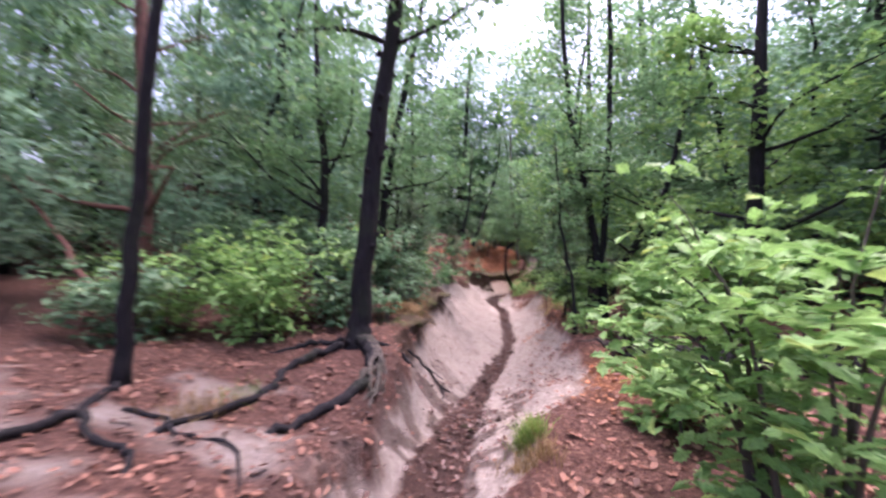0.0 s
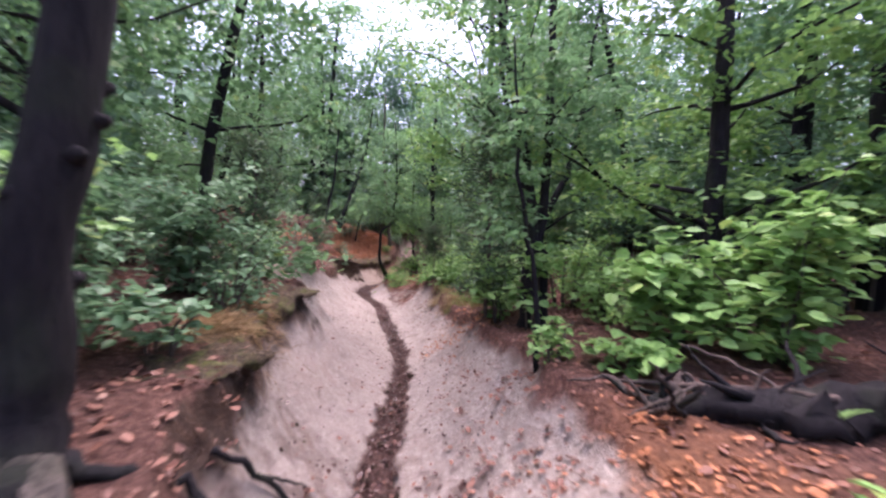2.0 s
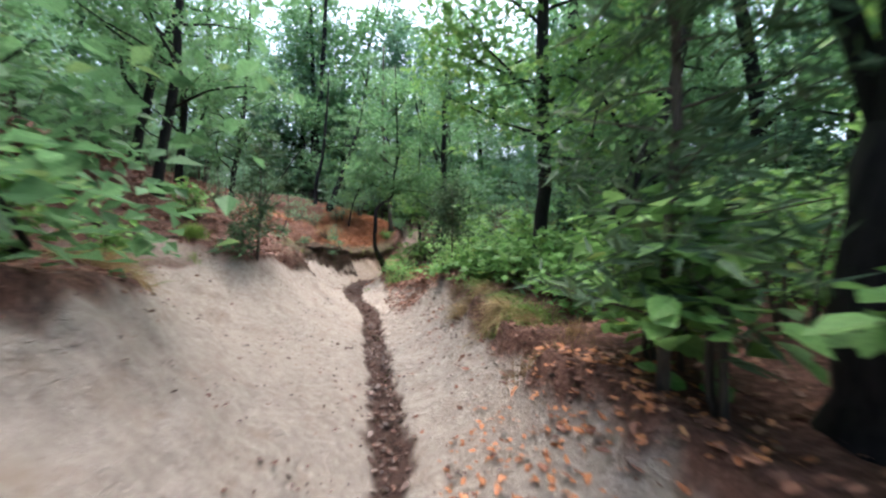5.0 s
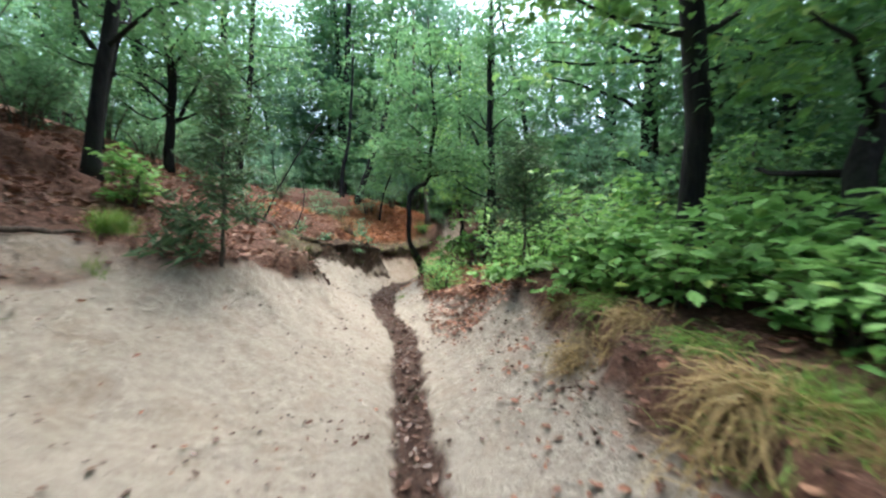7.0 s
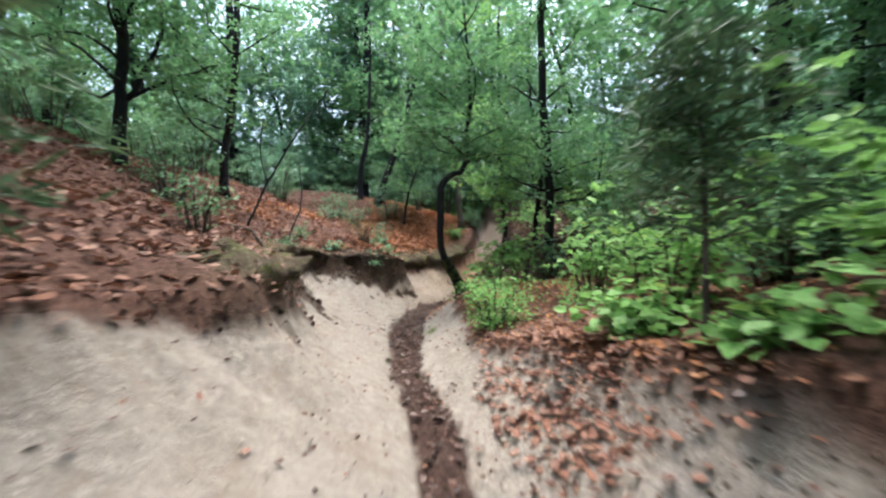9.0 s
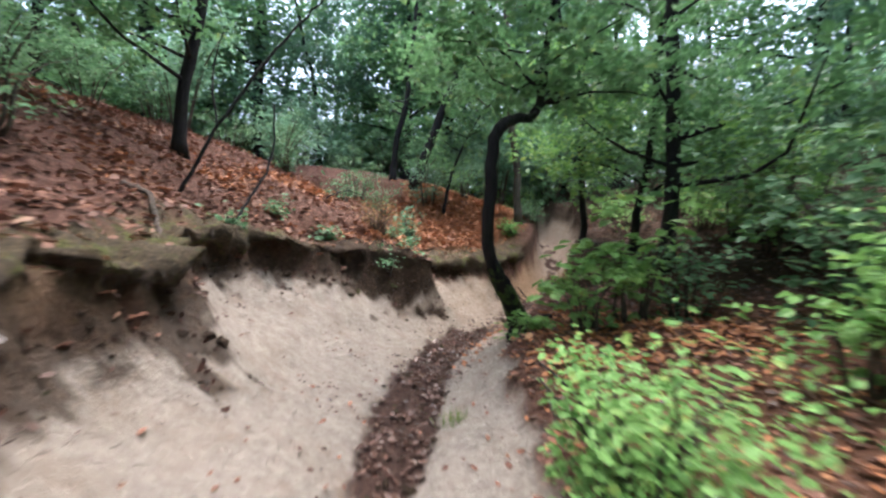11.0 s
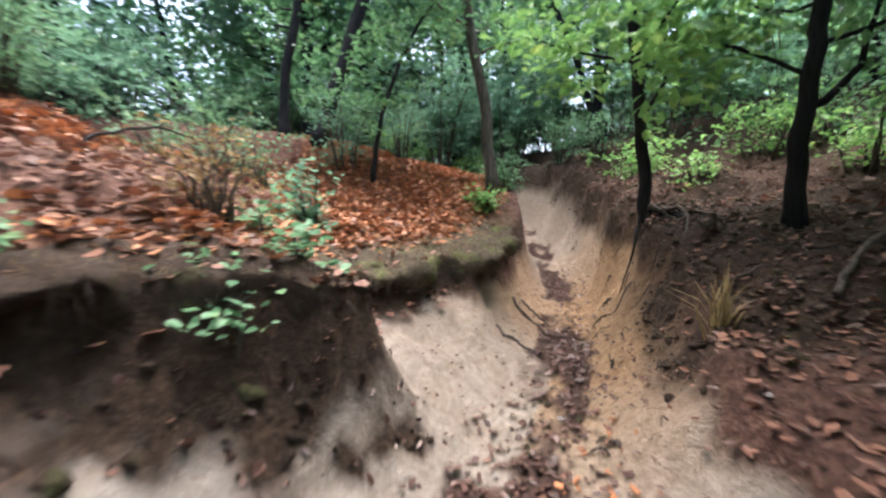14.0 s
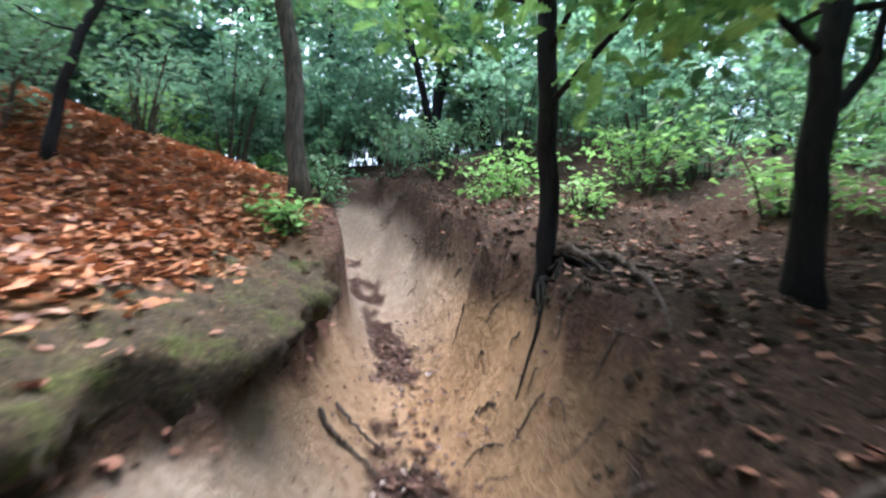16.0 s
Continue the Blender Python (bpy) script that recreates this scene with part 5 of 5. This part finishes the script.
fallen("orange fallen oak leaves beside the trail", "leaf_litter", LITTER_ORANGE, 4600, 303, ((1.0, 5.5, 3.2, 16), lambda a, c_, x, y: (1 - 0.9 * a[0]) * c_[0]), (0.03, 0.075))
fallen("wet rotten leaves filling the rut", "leaf_litter", MULCH, 9000, 304, ((-1, 5.6, 1, 27), lambda a, c_, x, y: a[1]), (0.03, 0.085))
fallen("scattered leaf scraps on the sand", "leaf_litter", LITTER, 2600, 305, ((-2.0, 5.5, 1.5, 26), lambda a, c_, x, y: a[0] * (0.12 + 0.25 * (y < 8) + 0.35 * (np.abs(along(x, y)[1] - 0.9) < 0.5))), (0.025, 0.07))
fallen("brown leaves drifted on the right sand shoulder", "leaf_litter", LITTER, 1300, 306, ((0.8, 4, 5, 17.5), lambda a, c_, x, y: np.clip((along(x, y)[1] - 0.55) / 0.5, 0, 1) * a[0]), (0.03, 0.09))

fallen("orange leaves strewn on the sand shoulder", "leaf_litter", LITTER_ORANGE, 750, 307, ((1.6, 3.4, 7.6, 11.0), lambda a, c_, x, y: np.clip(1.1 - np.hypot(x - 2.35, (y - 9.2) * 0.6) / 0.6, 0, 1)), (0.03, 0.07))
fallen("rust-red leaves heaped on the mound beside the rut", "leaf_litter", LITTER, 1500, 319, ((2.6, 4.4, 14.2, 17.2), lambda a, c_, x, y: np.clip(1.2 - np.hypot(x - 3.3, (y - 15.5) * 0.6) / 0.75, 0, 1)), (0.045, 0.1))

fallen("brown leaves scattered over dark bank soil", "leaf_litter", MULCH, 2200, 308, ((3.2, 8.5, 20.5, 28), lambda a, c_, x, y: (along(x, y)[1] > 0.5) * (0.12 + 0.6 * c_[2] * (along(x, y)[1] > 1.0))), (0.02, 0.06))
fallen("leaf scraps trodden into the gully floor", "leaf_litter", MULCH, 1700, 309, ((2, 6.2, 20.0, 27), lambda a, c_, x, y: np.clip(1.1 - np.abs(along(x, y)[1] - 0.1) / 0.6, 0, 1) ** 1.5), (0.03, 0.08))
fallen("rusty leaves washed along the rut", "leaf_litter", LITTER_ORANGE, 260, 310, ((2.6, 4.6, 20.4, 22.6), lambda a, c_, x, y: np.clip(1 - np.abs(along(x, y)[1] - 0.42) / 0.22, 0, 1) * 0.6), (0.04, 0.085))
fallen("dark crumbs of bark and earth on the sand", "forest_debris", MULCH, 7500, 311, ((-2.2, 6, 4, 26), lambda a, c_, x, y: a[0] * (1 - a[1]) * np.clip(0.12 + value_noise(x, y, 0.5, 61) * 1.2, 0.03, 1)), (0.018, 0.055))

fallen("short dry grass and moss on the bank lip", "moss_and_grass", RUST, 12000, 312, ((-1.5, 5.5, 15.5, 27), lambda a, c_, x, y: a[2] * (0.4 + value_noise(x, y, 0.3, 62))), (0.035, 0.09), BLADE, 0.0, (0.3, 1.4), 0.5)

fallen("green moss wisps on the bank lip", "moss_and_grass", GRASS, 4000, 313, ((-1.5, 5.5, 15.5, 27), lambda a, c_, x, y: a[2] * np.clip(value_noise(x, y, 0.5, 63) * 2, 0, 1)), (0.025, 0.06), BLADE, 0.0, (0.3, 1.4), 0.5)
fallen("crumbling dark earth below the turf", "earth_crumbs", MULCH, 5000, 314, ((-2, 5.5, 15, 26), lambda a, c_, x, y: c_[2] * (along(x, y)[1] < 0)), (0.025, 0.075), CURL, 0.0, (-1.3, 1.3), 0.8)
fallen("faded oak leaves covering the hillside", "leaf_litter", LITTER, 13000, 315, ((-4.5, 3.5, 14.5, 28), lambda a, c_, x, y: (along(x, y)[1] < -0.8) * (1 - a[0]) * (1 - 0.75 * a[2])), (0.05, 0.115))
fallen("red-brown fallen leaves under low bushes", "leaf_litter", MULCH, 5000, 316, ((2.6, 7, 14, 22.5), lambda a, c_, x, y: (along(x, y)[1] > 0.4) * (1 - a[0])), (0.025, 0.07))
fallen("rust-red leaves under low bushes", "leaf_litter", LITTER_ORANGE, 1900, 317, ((2.6, 6, 14, 21), lambda a, c_, x, y: (along(x, y)[1] > 0.4) * (1 - a[0]) * 0.5), (0.035, 0.08))

fallen("few dry leaves on dark bank soil", "leaf_litter", LITTER, 200, 318, ((3.6, 8.5, 20.5, 27), lambda a, c_, x, y: (along(x, y)[1] > 0.8) * 0.5), (0.03, 0.075))


# ---- the wood around: more trees and undergrowth, farther off ----
def wood_tree(seed, tall, radius, lean, leaf_mat, per=200):
    rng = np.random.default_rng(seed)
    root = thing("tree", "dark-trunked broadleaf tree in the dense wood", "tree", (0, 0, 0), "trees of the surrounding wood")
    line = curve_points([(0, 0, -0.4), (lean * 0.1, 0.05, tall * 0.25), (lean * 0.5, 0.1, tall * 0.6), (lean, 0.0, tall)], 12, 0.03, seed)
    part("trunk", tube(line, [radius * 1.3, radius, radius * 0.8, radius * 0.3], 8, 0.06, seed), BARK, root, smooth=True)
    lines = limbs(rng, line, 16, 2.5, 0.12, 0.3, radius * 0.4)
    for pts, r in lines[:6]:
        part("branch", tube(pts, [r, r * 0.6, r * 0.2], 5, 0.05, seed), BARK, root, smooth=True)
    part("crown", scattered(FOLD, crown_places(rng, lines, per, 0.5), (0.13, 0.24), rng), leaf_mat, root)
    return root


def far_shrub(seed, tall, wide, count, mat):
    rng = np.random.default_rng(seed)
    root = thing("shrub", "leafy undergrowth shrub deep in the wood", "shrub", (0, 0, 0), "undergrowth of the surrounding wood")
    lines = []
    for i in range(8):
        a, r = rng.uniform(0, 6.28), rng.uniform(0.3, 1)
        tip = np.array([np.cos(a) * wide * r, np.sin(a) * wide * r, tall * rng.uniform(0.5, 1)])
        lines.append((curve_points([(tip[0] * 0.2, tip[1] * 0.2, -0.1), tip * (0.5, 0.5, 0.6), tip], 5), 0.02))
        part("stem", tube(lines[-1][0], [0.02, 0.012, 0.005], 4), BARK_GREY, root)
    part("foliage", scattered(FOLD, crown_places(rng, lines, count // 8, 0.26) + (0, 0, 0.05), (0.09, 0.17), rng, (-0.5, 0.3), 0.4), mat, root)
    return root


rng = np.random.default_rng(5)
# two of the five kinds carry haze in their leaf colour
kinds = [wood_tree(500 + i, t, r, l, m) for i, (t, r, l, m) in enumerate([(9.5, 0.11, 1.4, LEAF_TREE), (8, 0.08, -1.0, LEAF_HAZED), (10.5, 0.14, 0.5, LEAF_TREE), (7, 0.065, 1.3, LEAF_HAZED), (9, 0.1, -1.6, LEAF_TREE)])]
spots, tries = [], 0
while len(spots) < 115 and tries < 6000:
    tries += 1
    a, r = rng.uniform(0, 2 * np.pi), 4.0 + 30 * rng.uniform(0, 1) ** 0.8
    x, y = 2 + np.cos(a) * r * 0.85, 14 + np.sin(a) * r * 1.1
    s_, d_ = along(np.array([x]), np.array([y]))
    if y < 24 and -6.0 < d_[0] < 6.5 or y >= 24 and abs(d_[0]) < 4.2 or (abs(d_[0]) < (2.5 if y < 31 else 0.6)) or y < -5 or (x < 0 and y < 10 and d_[0] > -7.5) or (x < 3 and 15 < y < 33 and d_[0] > -8.5):
        continue
    if any((x - p) ** 2 + (y - q) ** 2 < 4.0 for p, q in spots):
        continue
    spots.append((x, y))
spots = [(x, y) for x, y in spots if math.hypot(x - 6.0, y - 33.5) > 3.5]
for i, (x, y) in enumerate(spots):
    m = Matrix.Translation((x, y, height(x, y))) @ Matrix.Rotation(rng.uniform(0, 6.28), 4, "Z") @ Matrix.Scale(1.0 if y < 22 else rng.uniform(1.0, 1.3), 4)
    if i < 5:
        kinds[i].matrix_basis = m
    else:
        copy_thing(kinds[i % 5], m)
# first and third bush: foliage paled to paint the hazy distance
bushes = [far_shrub(600 + i, t, w, n, m) for i, (t, w, n, m) in enumerate([(2.2, 1.2, 760, LEAF_HAZED), (1.6, 1.1, 640, LEAF_SHRUB), (3.0, 1.4, 900, LEAF_HAZED)])]
spots, tries = [], 0
while len(spots) < 190 and tries < 6000:
    tries += 1
    x, y = rng.uniform(-14, 20), rng.uniform(3, 44)
    s_, d_ = along(np.array([x]), np.array([y]))
    if (-4.6 < d_[0] < 5.0 and y < 24) or abs(d_[0]) < (2.2 if y < 32 else 0.0) or (x < 3 and 15 < y < 31 and d_[0] > -6.5):
        continue
    if any((x - p) ** 2 + (y - q) ** 2 < 2.2 for p, q in spots):
        continue
    spots.append((x, y))
for i, (x, y) in enumerate(spots):
    m = Matrix.Translation((x, y, height(x, y))) @ Matrix.Rotation(rng.uniform(0, 6.28), 4, "Z")
    if i < 3:
        bushes[i].matrix_basis = m
    else:
        copy_thing(bushes[i % 3], m)

# tall trees whose crowns close the canopy over the trail's sides
for i, (x, y, k) in enumerate([(-1.9, 11.8, 1.0), (-5.2, 14.4, 1.0), (3.0, 38.5, 1.7), (0.4, 38.0, 1.7), (7.6, 39.0, 1.7), (9.3, 13.0, 1.2), (9.4, 19.6, 1.25), (11.2, 31.0, 1.25), (9.2, 37.0, 1.4), (6.8, 37.0, 1.4), (8.6, 17.2, 1.0), (1.2, 35.0, 1.3), (3.3, 40.0, 1.4), (6.5, 41.0, 1.4), (0.0, 41.0, 1.4), (10.0, 40.0, 1.4)]):
    copy_thing(kinds[(i * 2) % 5], Matrix.Translation((x, y, height(x, y))) @ Matrix.Rotation(i * 1.7, 4, "Z") @ Matrix.Scale(k, 4))
# the clearing's glow is painted with the brightest leaf colour
for i, (x, y) in enumerate([(5.6, 31.8), (6.4, 33.0), (4.8, 33.4), (7.3, 34.6), (3.6, 31.6)]):
    shrub("shrub in a clearing, its leaf colour brightened for the glow", x, y, 0.9, 0.8, 1.5, 300, 700 + i, LEAF_BRIGHT, size=(0.09, 0.15), group="shrubs in the clearing")
for i in range(22):
    x, y = 5.0 + (i % 11) * 1.35 + rng.uniform(-0.4, 0.4), (33.5 if i < 11 else 37.0) - abs(i % 11 - 3) * 0.55 + rng.uniform(-0.6, 0.6)
    copy_thing(bushes[i % 3], Matrix.Translation((x, y, height(x, y))) @ Matrix.Rotation(i * 2.1, 4, "Z") @ Matrix.Scale(1.15, 4))
for i, (x, y, k) in enumerate([(-3.4, 18.0, 0.7), (-2.9, 16.9, 0.6), (-4.4, 19.4, 0.9), (-4.6, 16.2, 0.9), (-3.9, 23.9, 0.8)]):
    copy_thing(bushes[1], Matrix.Translation((x, y, height(x, y))) @ Matrix.Rotation(i * 1.1, 4, "Z") @ Matrix.Scale(k, 4))
